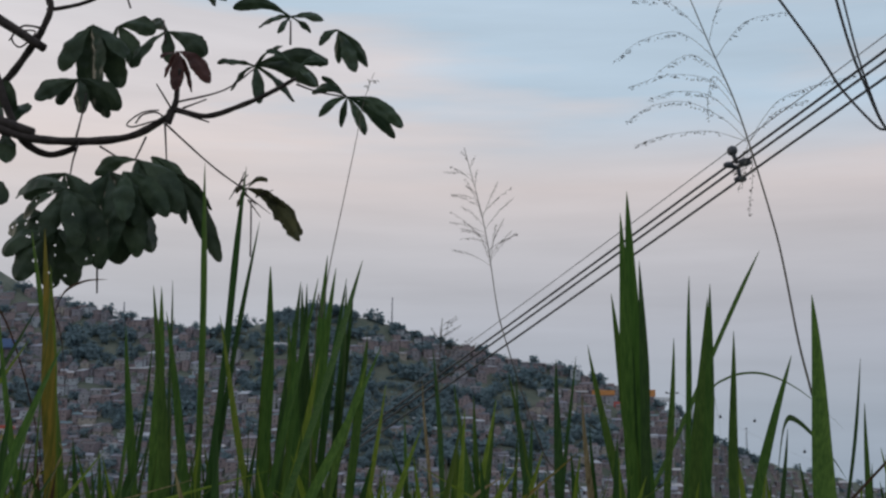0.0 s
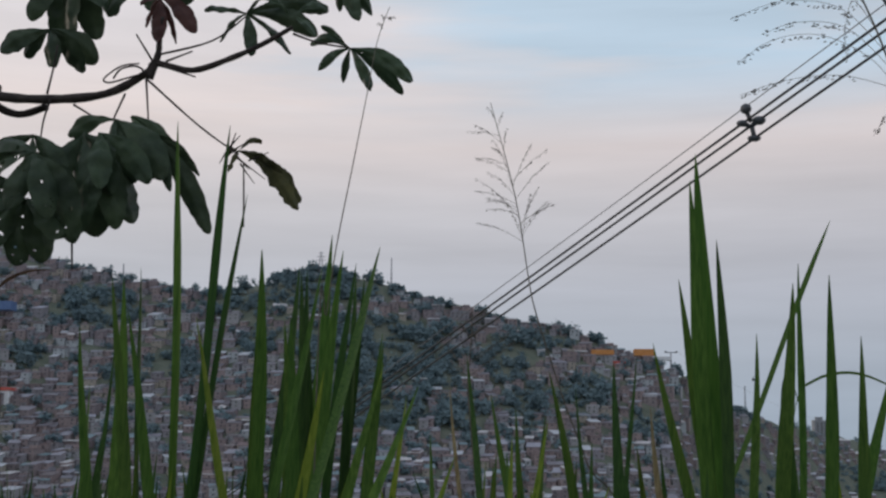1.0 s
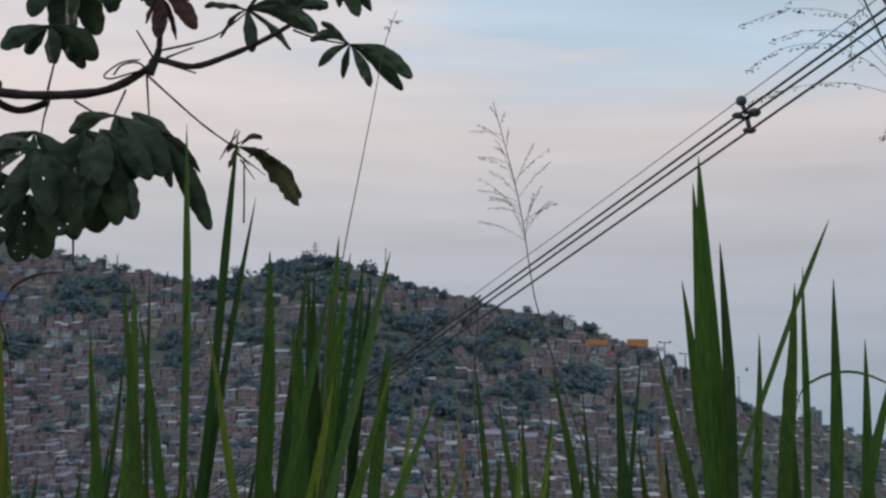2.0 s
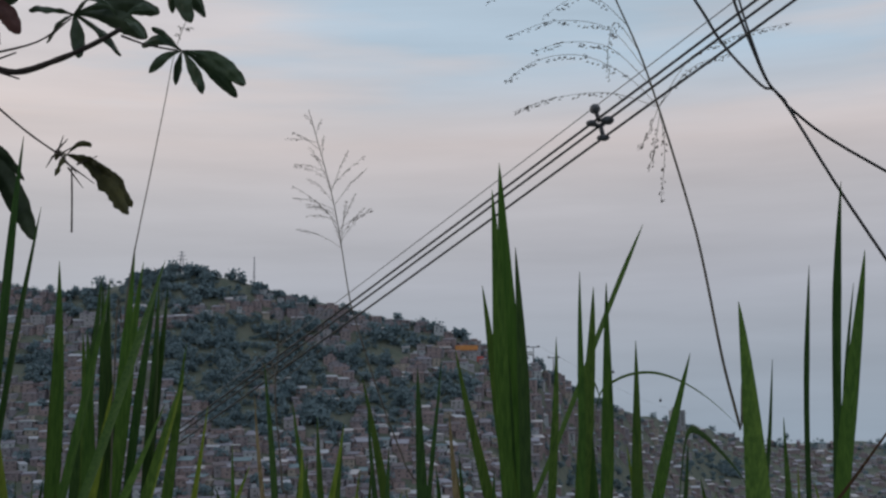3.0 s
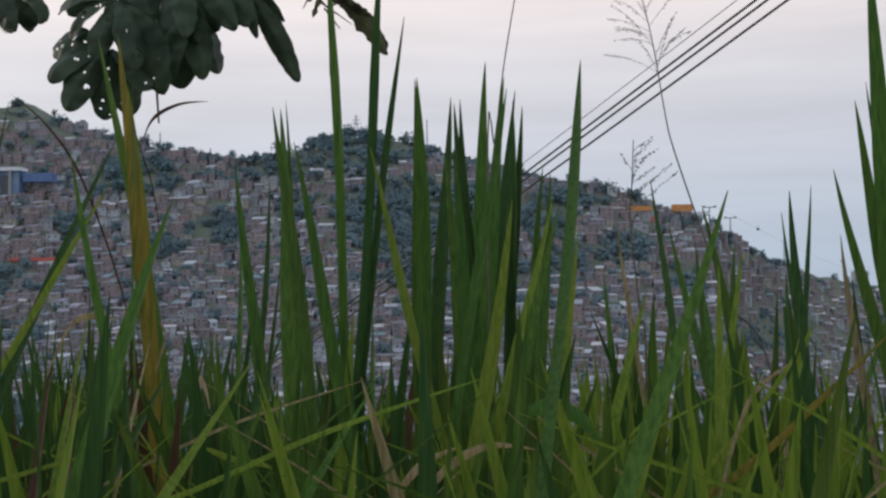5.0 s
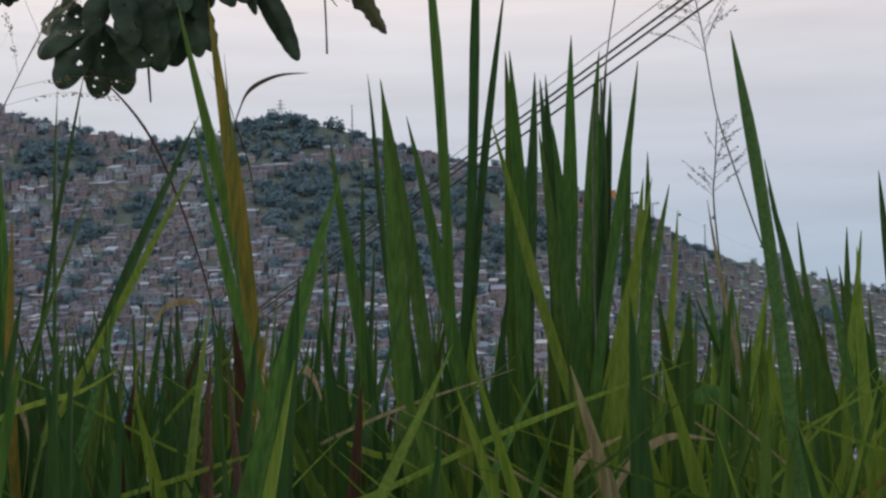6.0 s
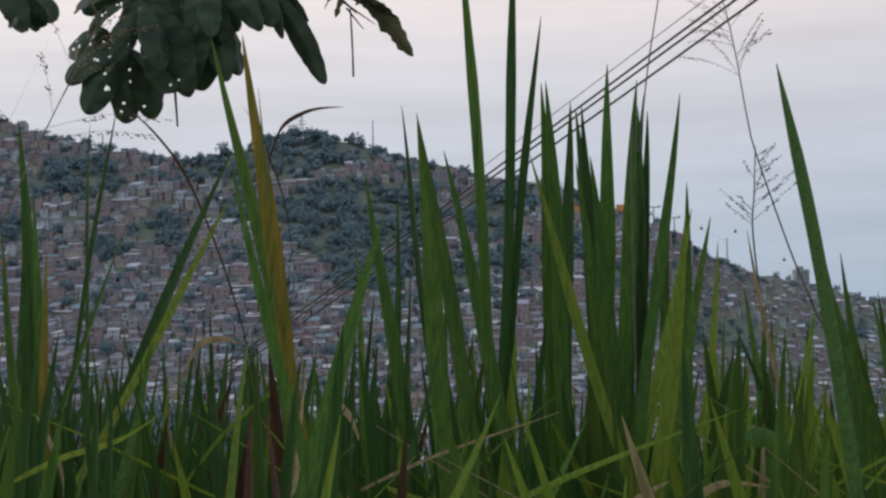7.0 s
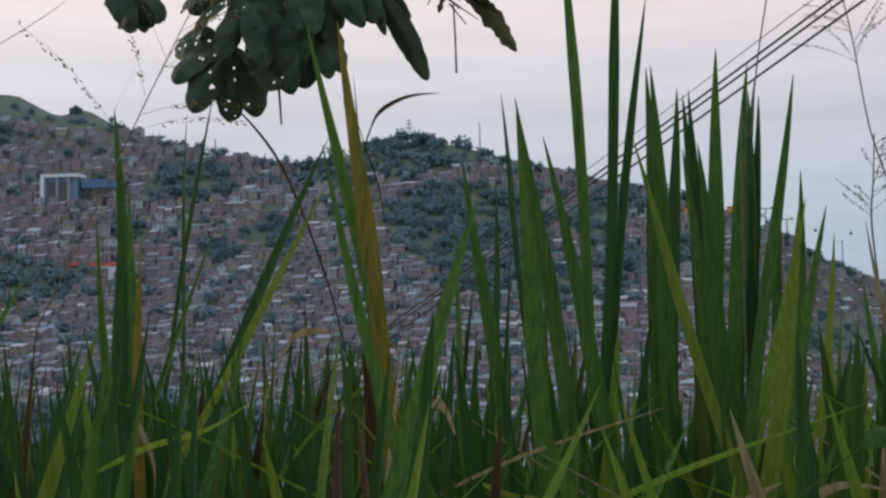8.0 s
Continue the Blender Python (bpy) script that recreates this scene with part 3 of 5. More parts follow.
# ---------- overhead line: three sheathed conductors under a steel messenger, with a spacer ----------
SPACER_AT = Vector((3.982, 15.10, 6.026))
LINE_WAY = Vector((-1.51, 24.0, 2.96)) - SPACER_AT


def line(name, offset, r, mat, near_lift, parent):
    pts = []
    for k in range(-11, 46):
        s = k / 20
        sag = 0.12 * (s * s - s) if s > 0 else near_lift * s * s * 0.25
        pts.append(SPACER_AT + offset + LINE_WAY * s + Vector((0, 0, sag * 0.35)))
    part(name, tube(name, pts[::2] + [pts[-1]] if len(pts) % 2 == 0 else pts[::2], r, r, mat, 6, SPACER_AT), parent)


wires = thing("power_line", "three dark sheathed overhead conductors under a thin messenger wire", "power line", at=SPACER_AT)
line("conductor", Vector((-0.10, 0, -0.01)), 0.017, "cable", 2.4, wires)
line("conductor", Vector((0.09, 0, 0.02)), 0.017, "cable", 0.0, wires)
line("conductor", Vector((0.03, 0, -0.21)), 0.017, "cable", -0.4, wires)
line("messenger_wire", Vector((-0.05, 0, 0.21)), 0.007, "steel", 1.2, wires)
sp = thing("line_spacer", "grey plastic cable spacer clamped on the overhead wires", "spacer", at=SPACER_AT)


def blob(name, c, r, mat, parent, squash=(1, 1, 1)):
    bm = bmesh.new()
    bmesh.ops.create_icosphere(bm, subdivisions=2, radius=r)
    for q in bm.verts:
        q.co = Vector((q.co.x * squash[0], q.co.y * squash[1], q.co.z * squash[2])) * (1 + 0.12 * noise.noise(q.co * 30)) + Vector(c)
    me = bpy.data.meshes.new(name)
    bm.to_mesh(me)
    bm.free()
    me.materials.append(MATS[mat])
    return part(name, me, parent)


blob("messenger_clamp", (-0.06, -0.02, 0.17), 0.071, "spacer", sp)
blob("cable_clamp", (-0.11, -0.02, -0.02), 0.057, "spacer", sp, (1.3, 1, 0.8))
blob("cable_clamp", (0.10, -0.02, 0.02), 0.067, "spacer", sp, (1.3, 1, 0.9))
blob("cable_clamp", (0.035, -0.02, -0.21), 0.063, "spacer", sp, (1.4, 1, 0.7))
for a, b in (((-0.06, -0.02, 0.15), (0.0, -0.02, 0.0)), ((-0.12, -0.02, -0.02), (0.0, -0.02, -0.06)), ((0.0, -0.02, -0.06), (0.1, -0.02, 0.03)), ((0.0, -0.02, -0.03), (0.035, -0.02, -0.2))):
    part("arm", tube("arm", [a, b], 0.030, 0.030, "spacer", 6), sp)

# two slack service cables that touch and part again
drop = thing("service_cables", "two slack black service cables twisted together", "cable", at=(2.25, 4.0, 3.2))
part("cable", tube("cable", [(1.80, 4.3, 4.05), (2.03, 4.2, 3.62), (2.129, 4.2, 3.448), (2.206, 4.05, 3.254), (2.26, 4.0, 3.19), (2.427, 3.9, 2.805), (2.75, 3.8, 2.2)], 0.0055, 0.0055, "cable", 6, (2.25, 4.0, 3.2)), drop)
part("cable", tube("cable", [(2.0, 4.0, 4.05), (2.10, 4.0, 3.58), (2.163, 4.0, 3.38), (2.212, 4.0, 3.252), (2.262, 3.99, 3.185), (2.296, 4.0, 3.149), (2.518, 4.1, 3.04), (3.2, 4.3, 2.75)], 0.0055, 0.0055, "cable", 6, (2.25, 4.0, 3.2)), drop)
part("cable", tube("cable", [(2.04, 4.01, 4.05), (2.125, 4.01, 3.58), (2.178, 4.01, 3.37), (2.22, 4.01, 3.25), (2.275, 4.0, 3.17)], 0.004, 0.004, "cable", 6, (2.25, 4.0, 3.2)), drop)

# ---------- the tree over the slope ----------
TREE_FOOT = Vector((-3.3, 4.7, slope_near(4.7)))
tree = thing("tree", "sparse tree with drooping dark palmate leaves on bare crooked branches", "tree", at=TREE_FOOT)
part("trunk", tube("trunk", [TREE_FOOT - Vector((0, 0, 0.1)), (-3.25, 4.68, 1.0), (-3.2, 4.65, 2.0), (-3.12, 4.6, 3.0), (-3.0, 4.55, 3.9), (-2.9, 4.5, 5.0)], 0.085, 0.03, "bark", 10, TREE_FOOT, 0.06), tree)
for pts, r0, r1 in (([(-3.13, 4.6, 2.95), (-2.3, 4.45, 3.45), (-1.5, 4.38, 3.42), (-1.08, 4.35, 3.30)], 0.04, 0.021), ([(-3.05, 4.57, 3.5), (-2.2, 4.5, 3.95), (-1.5, 4.42, 3.9), (-1.08, 4.4, 3.68)], 0.035, 0.018)):
    part("branch", tube("branch", pts, r0, r1, "bark", 8, TREE_FOOT, 0.06), tree)
LIMB_COUNT = [0]


def limb(name, pts, r0, r1):
    LIMB_COUNT[0] += 1
    part(name, tube(name, pts, r0, r1, "bark", 7, TREE_FOOT, 0.10, LIMB_COUNT[0]), tree)


def lobe_shape(s):
    """Half width along a lobe: a narrow foot, widest past the middle, a round end."""
    return 0.10 + 0.90 * (s / 0.62) ** 1.15 if s < 0.62 else max(1 - ((s - 0.62) / 0.38) ** 2.2, 0.004) ** 0.5


def palm_leaf(hub, tips, mat, wide, eaten=False):
    """A palmate leaf: lobes that arch out of the hub and droop, each cupped along its midrib, edges a little eaten."""
    rnd = random.Random(int(hub[0] * 1000) + len(tips))
    hub = Vector(hub)
    v, f = [], []
    for tip in tips:
        tip = Vector(tip)
        length = (tip - hub).length
        way = (tip - hub) / length
        view = Vector((rnd.uniform(-0.8, 0.8), -1, rnd.uniform(-0.4, 0.9))).normalized()
        across = way.cross(view).normalized()
        out = across.cross(way).normalized()
        lift = Vector((0, 0, 1)) * length * rnd.uniform(0.06, 0.16)
        n, m, b = 38, 12, len(v)
        curl = rnd.uniform(-0.5, 0.5)
        for i in range(n + 1):
            s = 1 - (1 - i / n) ** 1.6
            half = length * wide * 0.42 * lobe_shape(s)
            c = hub + way * length * s + lift * math.sin(math.pi * s)
            turn = curl * s * s
            side = across * math.cos(turn) + out * math.sin(turn)
            for j in range(m + 1):
                k = 2 * j / m - 1
                bite = 1 + ((0.55 if mat == "dryleaf" else 0.13) * noise.noise(c * 45 + Vector((k, 0, 0))) if abs(k) == 1 else 0)
                v.append(c + side * half * k * bite + out * (half * 0.32 * (1 - abs(k)) + 0.010 * noise.noise(c * 25 + across * k)))
        for i in range(n):
            for j in range(m):
                a = b + i * (m + 1) + j
                if eaten and 5 < i < n - 6 and 1 < j < m - 2 and noise.noise(v[a] * 60) > 0.50:
                    continue
                f.append((a, a + 1, a + m + 2, a + m + 1))
    me = mesh_of("leaf", [q - TREE_FOOT for q in v], f, [mat], smooth=True)
    part("leaf", me, tree, {"redleaf": "young reddish-brown leaf", "dryleaf": "withered curled leaf"}.get(mat, ""))


limb('branch', [(-1.419, 4.35, 3.380), (-1.268, 4.35, 3.334), (-1.094, 4.35, 3.280), (-0.887, 4.35, 3.266), (-0.683, 4.35, 3.287), (-0.541, 4.35, 3.364), (-0.508, 4.35, 3.400), (-0.373, 4.35, 3.374), (-0.231, 4.35, 3.421), (-0.113, 4.35, 3.477), (-0.014, 4.35, 3.536)], 0.021, 0.008)
limb('branch', [(-1.480, 4.4, 3.832), (-1.315, 4.4, 3.645), (-1.209, 4.4, 3.409), (-1.134, 4.4, 3.279), (-1.024, 4.4, 3.223), (-0.916, 4.4, 3.254)], 0.018, 0.014)
limb('branch', [(-1.399, 4.45, 3.477), (-1.266, 4.45, 3.543), (-1.163, 4.45, 3.690), (-1.108, 4.45, 3.798), (-1.089, 4.45, 3.907), (-1.175, 4.45, 4.044)], 0.018, 0.012)
limb('branch', [(-1.120, 4.5, 3.887), (-0.943, 4.5, 3.928), (-0.771, 4.5, 4.038), (-0.672, 4.5, 4.120)], 0.01, 0.007)
limb('branch', [(-0.529, 4.35, 3.343), (-0.502, 4.35, 3.433), (-0.499, 4.35, 3.484), (-0.491, 4.35, 3.575)], 0.014, 0.008)
limb('petiole', [(-0.893, 4.33, 3.280), (-0.872, 4.33, 3.400), (-0.866, 4.33, 3.464)], 0.0045, 0.003)
limb('petiole', [(-0.879, 4.33, 3.260), (-0.899, 4.33, 3.184), (-0.906, 4.33, 3.121)], 0.0045, 0.003)
limb('petiole', [(-0.535, 4.33, 3.337), (-0.335, 4.33, 3.161), (-0.189, 4.33, 3.057)], 0.0045, 0.003)
limb('petiole', [(-0.535, 4.33, 3.337), (-0.520, 4.33, 3.186)], 0.0045, 0.003)
limb('petiole', [(-0.794, 4.33, 3.240), (-0.682, 4.33, 3.173)], 0.0045, 0.003)
limb('petiole', [(-0.608, 4.33, 3.281), (-0.647, 4.33, 3.185)], 0.0045, 0.003)
limb('petiole', [(-0.009, 4.33, 3.504), (0.082, 4.33, 3.471), (0.192, 4.33, 3.451)], 0.0045, 0.003)
limb('petiole', [(-0.491, 4.33, 3.427), (-0.301, 4.33, 3.478), (-0.184, 4.33, 3.568)], 0.0045, 0.003)
limb('petiole', [(-0.514, 4.33, 3.401), (-0.579, 4.33, 3.503)], 0.0045, 0.003)
limb('petiole', [(-0.466, 4.33, 3.401), (-0.371, 4.33, 3.439)], 0.0045, 0.003)
limb('petiole', [(-0.477, 4.33, 3.383), (-0.356, 4.33, 3.343)], 0.0045, 0.003)
limb('petiole', [(-0.039, 4.33, 3.671), (-0.042, 4.33, 3.775)], 0.0045, 0.003)
limb('petiole', [(-0.552, 4.33, 3.671), (-0.565, 4.33, 3.776)], 0.0045, 0.003)
limb('petiole', [(-0.774, 4.33, 2.788), (-0.765, 4.33, 2.642)], 0.0045, 0.003)
limb('petiole', [(-1.052, 4.33, 3.843), (-1.083, 4.33, 3.935)], 0.0045, 0.003)
limb('petiole', [(-0.706, 4.33, 3.829), (-0.741, 4.33, 3.921)], 0.0045, 0.003)
limb('petiole', [(-0.655, 4.33, 3.337), (-0.628, 4.33, 3.373), (-0.573, 4.33, 3.383), (-0.545, 4.33, 3.358), (-0.595, 4.33, 3.342), (-0.666, 4.33, 3.322), (-0.689, 4.33, 3.337), (-0.629, 4.33, 3.383), (-0.562, 4.33, 3.393)], 0.004, 0.003)
limb('petiole', [(-1.085, 4.4, 3.765), (-1.175, 4.4, 3.778), (-1.221, 4.4, 3.725), (-1.180, 4.4, 3.685), (-1.122, 4.4, 3.752), (-1.198, 4.4, 3.752), (-1.232, 4.4, 3.712)], 0.005, 0.003)
palm_leaf((0.167, 4.6, 3.536), [(0.066, 4.52, 3.601), (-0.003, 4.7, 3.588), (0.059, 4.52, 3.427), (0.130, 4.7, 3.433), (0.259, 4.52, 3.349), (0.366, 4.7, 3.385), (0.411, 4.52, 3.381)], 'leaf', 0.257)
palm_leaf((-0.106, 4.7, 3.937), [(-0.348, 4.62, 3.949), (-0.267, 4.8, 3.925), (-0.146, 4.62, 3.831), (-0.032, 4.8, 3.902), (0.048, 4.62, 3.887)], 'leaf', 0.292)
palm_leaf((0.106, 4.7, 3.874), [(0.035, 4.62, 3.776), (0.097, 4.8, 3.755), (0.192, 4.62, 3.655), (0.228, 4.8, 3.741)], 'leaf', 0.309)
palm_leaf((-0.215, 4.5, 3.642), [(-0.357, 4.42, 3.626), (-0.333, 4.6, 3.563), (-0.173, 4.42, 3.448), (-0.061, 4.6, 3.514), (0.068, 4.42, 3.532), (0.081, 4.6, 3.691), (-0.084, 4.42, 3.700)], 'leaf', 0.292)
palm_leaf((-0.036, 4.45, 3.611), [(-0.146, 4.37, 3.660), (0.086, 4.55, 3.679), (0.064, 4.37, 3.510)], 'leaf', 0.309)
palm_leaf((-0.516, 4.4, 3.666), [(-0.566, 4.32, 3.611), (-0.595, 4.5, 3.588), (-0.495, 4.32, 3.467), (-0.474, 4.5, 3.526), (-0.362, 4.32, 3.503)], 'redleaf', 0.34)
palm_leaf((-0.839, 4.06, 2.839), [(-0.975, 4.03, 2.644), (-0.866, 4.08, 2.618), (-0.782, 4.10, 2.634), (-1.042, 4.05, 2.748), (-1.064, 4.15, 2.863), (-0.683, 4.00, 2.700)], 'leaf', 0.58, True)
palm_leaf((-0.737, 4.30, 3.119), [(-0.672, 4.30, 2.753), (-0.558, 4.34, 2.809), (-0.565, 4.38, 2.968), (-0.862, 4.42, 2.813)], 'leaf', 0.5)
palm_leaf((-0.799, 4.00, 2.986), [(-0.853, 3.95, 2.783), (-0.986, 4.08, 2.895), (-0.716, 3.93, 2.750), (-0.641, 4.00, 2.685), (-0.672, 4.06, 2.818), (-1.041, 4.15, 2.993)], 'leaf', 0.46, True)
palm_leaf((-0.630, 4.15, 3.089), [(-0.668, 4.10, 2.731), (-0.576, 4.20, 2.763), (-0.452, 4.15, 2.914), (-0.591, 4.05, 2.873)], 'leaf', 0.4)
palm_leaf((-0.502, 4.27, 3.124), [(-0.269, 4.27, 2.761), (-0.329, 4.34, 2.982), (-0.394, 4.20, 2.897)], 'leaf', 0.22)
palm_leaf((-0.618, 4.27, 3.169), [(-0.521, 4.36, 3.010), (-0.414, 4.20, 2.938), (-0.797, 4.30, 3.119), (-0.546, 4.24, 2.983), (-0.633, 4.20, 2.914)], 'leaf', 0.42)
palm_leaf((-0.703, 4.20, 3.102), [(-0.573, 4.14, 2.872), (-0.785, 4.14, 2.917), (-0.678, 4.12, 2.800)], 'leaf', 0.5)
palm_leaf((-0.861, 4.15, 3.081), [(-1.033, 4.20, 2.993), (-0.868, 4.10, 2.863), (-0.735, 4.10, 2.893)], 'leaf', 0.5)
palm_leaf((-0.925, 4.40, 3.547), [(-1.084, 4.35, 3.444), (-1.017, 4.42, 3.445), (-0.886, 4.36, 3.387), (-0.802, 4.45, 3.398), (-0.774, 4.50, 3.449)], 'leaf', 0.55)
palm_leaf((-0.933, 4.55, 3.839), [(-1.039, 4.50, 3.616), (-0.968, 4.60, 3.574), (-0.871, 4.50, 3.526), (-0.806, 4.60, 3.575), (-0.753, 4.50, 3.661)], 'leaf', 0.44)
palm_leaf((-0.843, 4.60, 3.851), [(-0.659, 4.55, 3.811), (-0.748, 4.60, 3.669), (-0.895, 4.65, 3.719)], 'leaf', 0.52)
palm_leaf((-0.596, 4.50, 3.795), [(-0.409, 4.45, 3.672), (-0.583, 4.50, 3.652), (-0.762, 4.55, 3.651), (-0.696, 4.60, 3.867)], 'leaf', 0.48)
palm_leaf((-0.483, 4.5, 4.026), [(-0.333, 4.42, 3.898), (-0.419, 4.6, 3.947), (-0.496, 4.42, 3.952)], 'leaf', 0.45)
palm_leaf((-1.330, 4.5, 3.143), [(-1.197, 4.42, 3.022), (-1.330, 4.6, 3.029), (-1.348, 4.42, 3.001)], 'leaf', 0.5)
palm_leaf((-1.242, 4.45, 3.330), [(-1.182, 4.37, 3.178), (-1.189, 4.55, 3.488)], 'leaf', 0.525)
palm_leaf((-1.370, 4.5, 3.520), [(-1.178, 4.42, 3.436), (-1.314, 4.6, 3.427), (-1.377, 4.42, 3.362)], 'leaf', 0.625)
palm_leaf((-0.586, 4.34, 3.200), [(-0.417, 4.40, 3.019), (-0.480, 4.28, 2.955), (-0.441, 4.34, 3.084)], 'leaf', 0.32)
palm_leaf((-0.231, 4.53, 3.118), [(0.007, 4.45, 2.880), (-0.010, 4.63, 2.943), (-0.052, 4.45, 3.018), (-0.166, 4.63, 3.177), (-0.249, 4.45, 3.018), (-0.298, 4.63, 3.124)], 'dryleaf', 0.24)
palm_leaf((-1.356, 4.3, 3.102), [(-1.222, 4.22, 2.946), (-1.221, 4.4, 3.007), (-1.271, 4.22, 2.990)], 'leaf', 0.5)
limb('twig', [(-0.263, 4.50, 3.123), (-0.218, 4.48, 3.165)], 0.004, 0.0015)
limb('twig', [(-0.252, 4.50, 3.110), (-0.203, 4.48, 3.133)], 0.004, 0.0015)
limb('twig', [(-0.273, 4.50, 3.106), (-0.292, 4.48, 3.058)], 0.004, 0.0015)
limb('twig', [(-0.235, 4.50, 3.095), (-0.182, 4.48, 3.037)], 0.004, 0.0015)
limb('twig', [(-0.219, 4.50, 3.063), (-0.160, 4.48, 2.984)], 0.004, 0.0015)
limb('twig', [(-0.257, 4.50, 3.123), (-0.234, 4.48, 3.176)], 0.004, 0.0015)
limb('twig', [(-0.230, 4.50, 3.084), (-0.119, 4.48, 2.999)], 0.004, 0.0015)
limb('twig', [(-0.188, 4.50, 3.074), (-0.111, 4.48, 3.101)], 0.004, 0.0015)
limb("petiole", [(-0.206, 4.5, 3.063), (-0.201, 4.5, 2.933), (-0.199, 4.5, 2.825)], 0.003, 0.0035)

# ---------- tall grass before the camera ----------
TUFT_NOW = [None, None]
TUFT_LABELS = {"green": "tuft of tall upright green grass blades", "broad": "tuft of broad green grass blades", "yellow": "tuft of tall grass with yellowing blades", "left": "tuft of thin grass stalks and yellowing blades",
               "tall": "tuft of very tall broad green grass", "middle": "low tuft of light green grass blades", "right": "tuft of grass with long leaning blades", "wide": "tuft of tall grass with one wide blade", "near": "loose tuft of arching grass blades"}
SHADES = {"y": "light green blade", "o": "yellow and brown streaked blade", "straw": "pale straw-coloured dry blade", "brown": "dead brown blade"}


def tuft_at(kind, x, y):
    at = Vector((x, y, slope_near(y)))
    TUFT_NOW[0], TUFT_NOW[1] = thing("grass_tuft", TUFT_LABELS[kind], "grass", "grass tufts", at), at


def blade_data(tip, base, width, bow, seed):
    """A folded blade: broad low down, with a long fine tip, bowed sideways and slightly twisted."""
    rnd = random.Random(seed)
    tip, base = Vector(tip), Vector(base)
    way = tip - base
    length = way.length
    way /= length
    a = rnd.uniform(-0.3, 0.3)
    across = way.cross(Vector((math.sin(a), -math.cos(a), 0))).normalized()
    out = across.cross(way).normalized()
    side = Vector((1 if way.x > 0 else -1, 0, 0))
    n = 16
    v, f = [], []
    wav = rnd.uniform(0, 6)
    taper = 0.11 + 7.0 * width
    width *= 1.2
    for i in range(n + 1):
        s = 1 - (1 - i / n) ** 1.35
        half = 0.5 * width * (0.7 + 0.3 * s) * min(1.0, (1 - s) * length / taper) ** 0.72
        half = max(half, 0.0004)
        c = base + way * length * s - side * bow * math.sin(math.pi * s) * 1.0 + out * 0.010 * math.sin(wav + 3 * s) + across * 0.006 * math.sin(wav * 2 + 5 * s) * math.sin(math.pi * s)
        w = across * math.cos(0.35 * s) + out * math.sin(0.35 * s)
        v += [c - w * half, c + out * half * -0.35, c + w * half]
    for i in range(n):
        for k in range(2):
            q = i * 3 + k
            f.append((q, q + 1, q + 4, q + 3))
    return v, f


BLADE_COUNT = [0]


def leaf_blade(tip, base, width, mat, bow=0.0):
    BLADE_COUNT[0] += 1
    v, f = blade_data(tip, base, width, bow, BLADE_COUNT[0])
    part("blade", mesh_of("blade", [q - TUFT_NOW[1] for q in v], f, [mat], smooth=True), TUFT_NOW[0], SHADES.get(mat, ""))
    # the sheath that carries the blade down to the root
    if base[2] > slope_near(base[1]) + 0.1:
        root = TUFT_NOW[1] + Vector(((base[0] - TUFT_NOW[1].x) * 0.5, (base[1] - TUFT_NOW[1].y) * 0.5, 0))
        part("stem", tube("stem", [root, (root + Vector(base)) / 2 + Vector((0.01, 0, 0)), base], 0.006, 0.005, "g", 5, TUFT_NOW[1]), TUFT_NOW[0])


tuft_at('green', 0.24, 2.10)
leaf_blade((0.188, 2.080, 2.580), (0.236, 1.985, 1.548), 0.0154, 'g')
leaf_blade((0.263, 2.115, 2.582), (0.204, 2.020, 1.548), 0.0131, 'd')
leaf_blade((0.300, 2.097, 2.462), (0.181, 2.001, 1.520), 0.0117, 'd')
leaf_blade((0.269, 1.900, 2.241), (0.462, 1.753, 1.532), 0.0131, 'y')
tuft_at('green', 0.40, 2.22)
leaf_blade((0.304, 2.223, 2.386), (0.326, 2.126, 1.502), 0.0215, 'g')
leaf_blade((0.351, 2.200, 2.261), (0.408, 2.045, 1.546), 0.0188, 'g')
leaf_blade((0.356, 2.304, 2.373), (0.320, 2.200, 1.515), 0.0240, 'd')
leaf_blade((0.374, 2.303, 2.365), (0.411, 2.198, 1.514), 0.0203, 'd')
leaf_blade((0.416, 2.293, 2.431), (0.366, 2.175, 1.561), 0.0246, 'g')
leaf_blade((0.449, 2.196, 2.386), (0.365, 2.086, 1.531), 0.0212, 'g')
leaf_blade((0.466, 2.254, 2.371), (0.385, 2.133, 1.545), 0.0156, 'd')
leaf_blade((0.477, 2.300, 2.351), (0.433, 2.177, 1.542), 0.0173, 'd')
leaf_blade((0.458, 1.888, 2.309), (0.338, 1.760, 1.536), 0.0136, 'g')
leaf_blade((0.524, 2.193, 2.185), (0.359, 2.041, 1.516), 0.0164, 'y')
leaf_blade((0.530, 2.083, 2.168), (0.369, 1.938, 1.505), 0.0166, 'g')
leaf_blade((0.510, 2.300, 2.252), (0.444, 2.157, 1.533), 0.0147, 'g')
leaf_blade((0.462, 1.900, 2.160), (0.357, 1.774, 1.483), 0.0198, 'y')
leaf_blade((0.563, 2.200, 2.136), (0.497, 2.047, 1.501), 0.0124, 'y')
leaf_blade((0.309, 2.200, 2.384), (0.341, 2.086, 1.538), 0.0217, 'g')
leaf_blade((0.368, 2.150, 2.263), (0.437, 2.021, 1.522), 0.0226, 'g')
leaf_blade((0.463, 2.300, 2.359), (0.450, 2.183, 1.536), 0.0196, 'd')
leaf_blade((0.522, 2.200, 2.230), (0.479, 2.062, 1.521), 0.0171, 'g')
leaf_blade((0.647, 2.000, 2.039), (0.462, 1.780, 1.494), 0.0153, 'y')
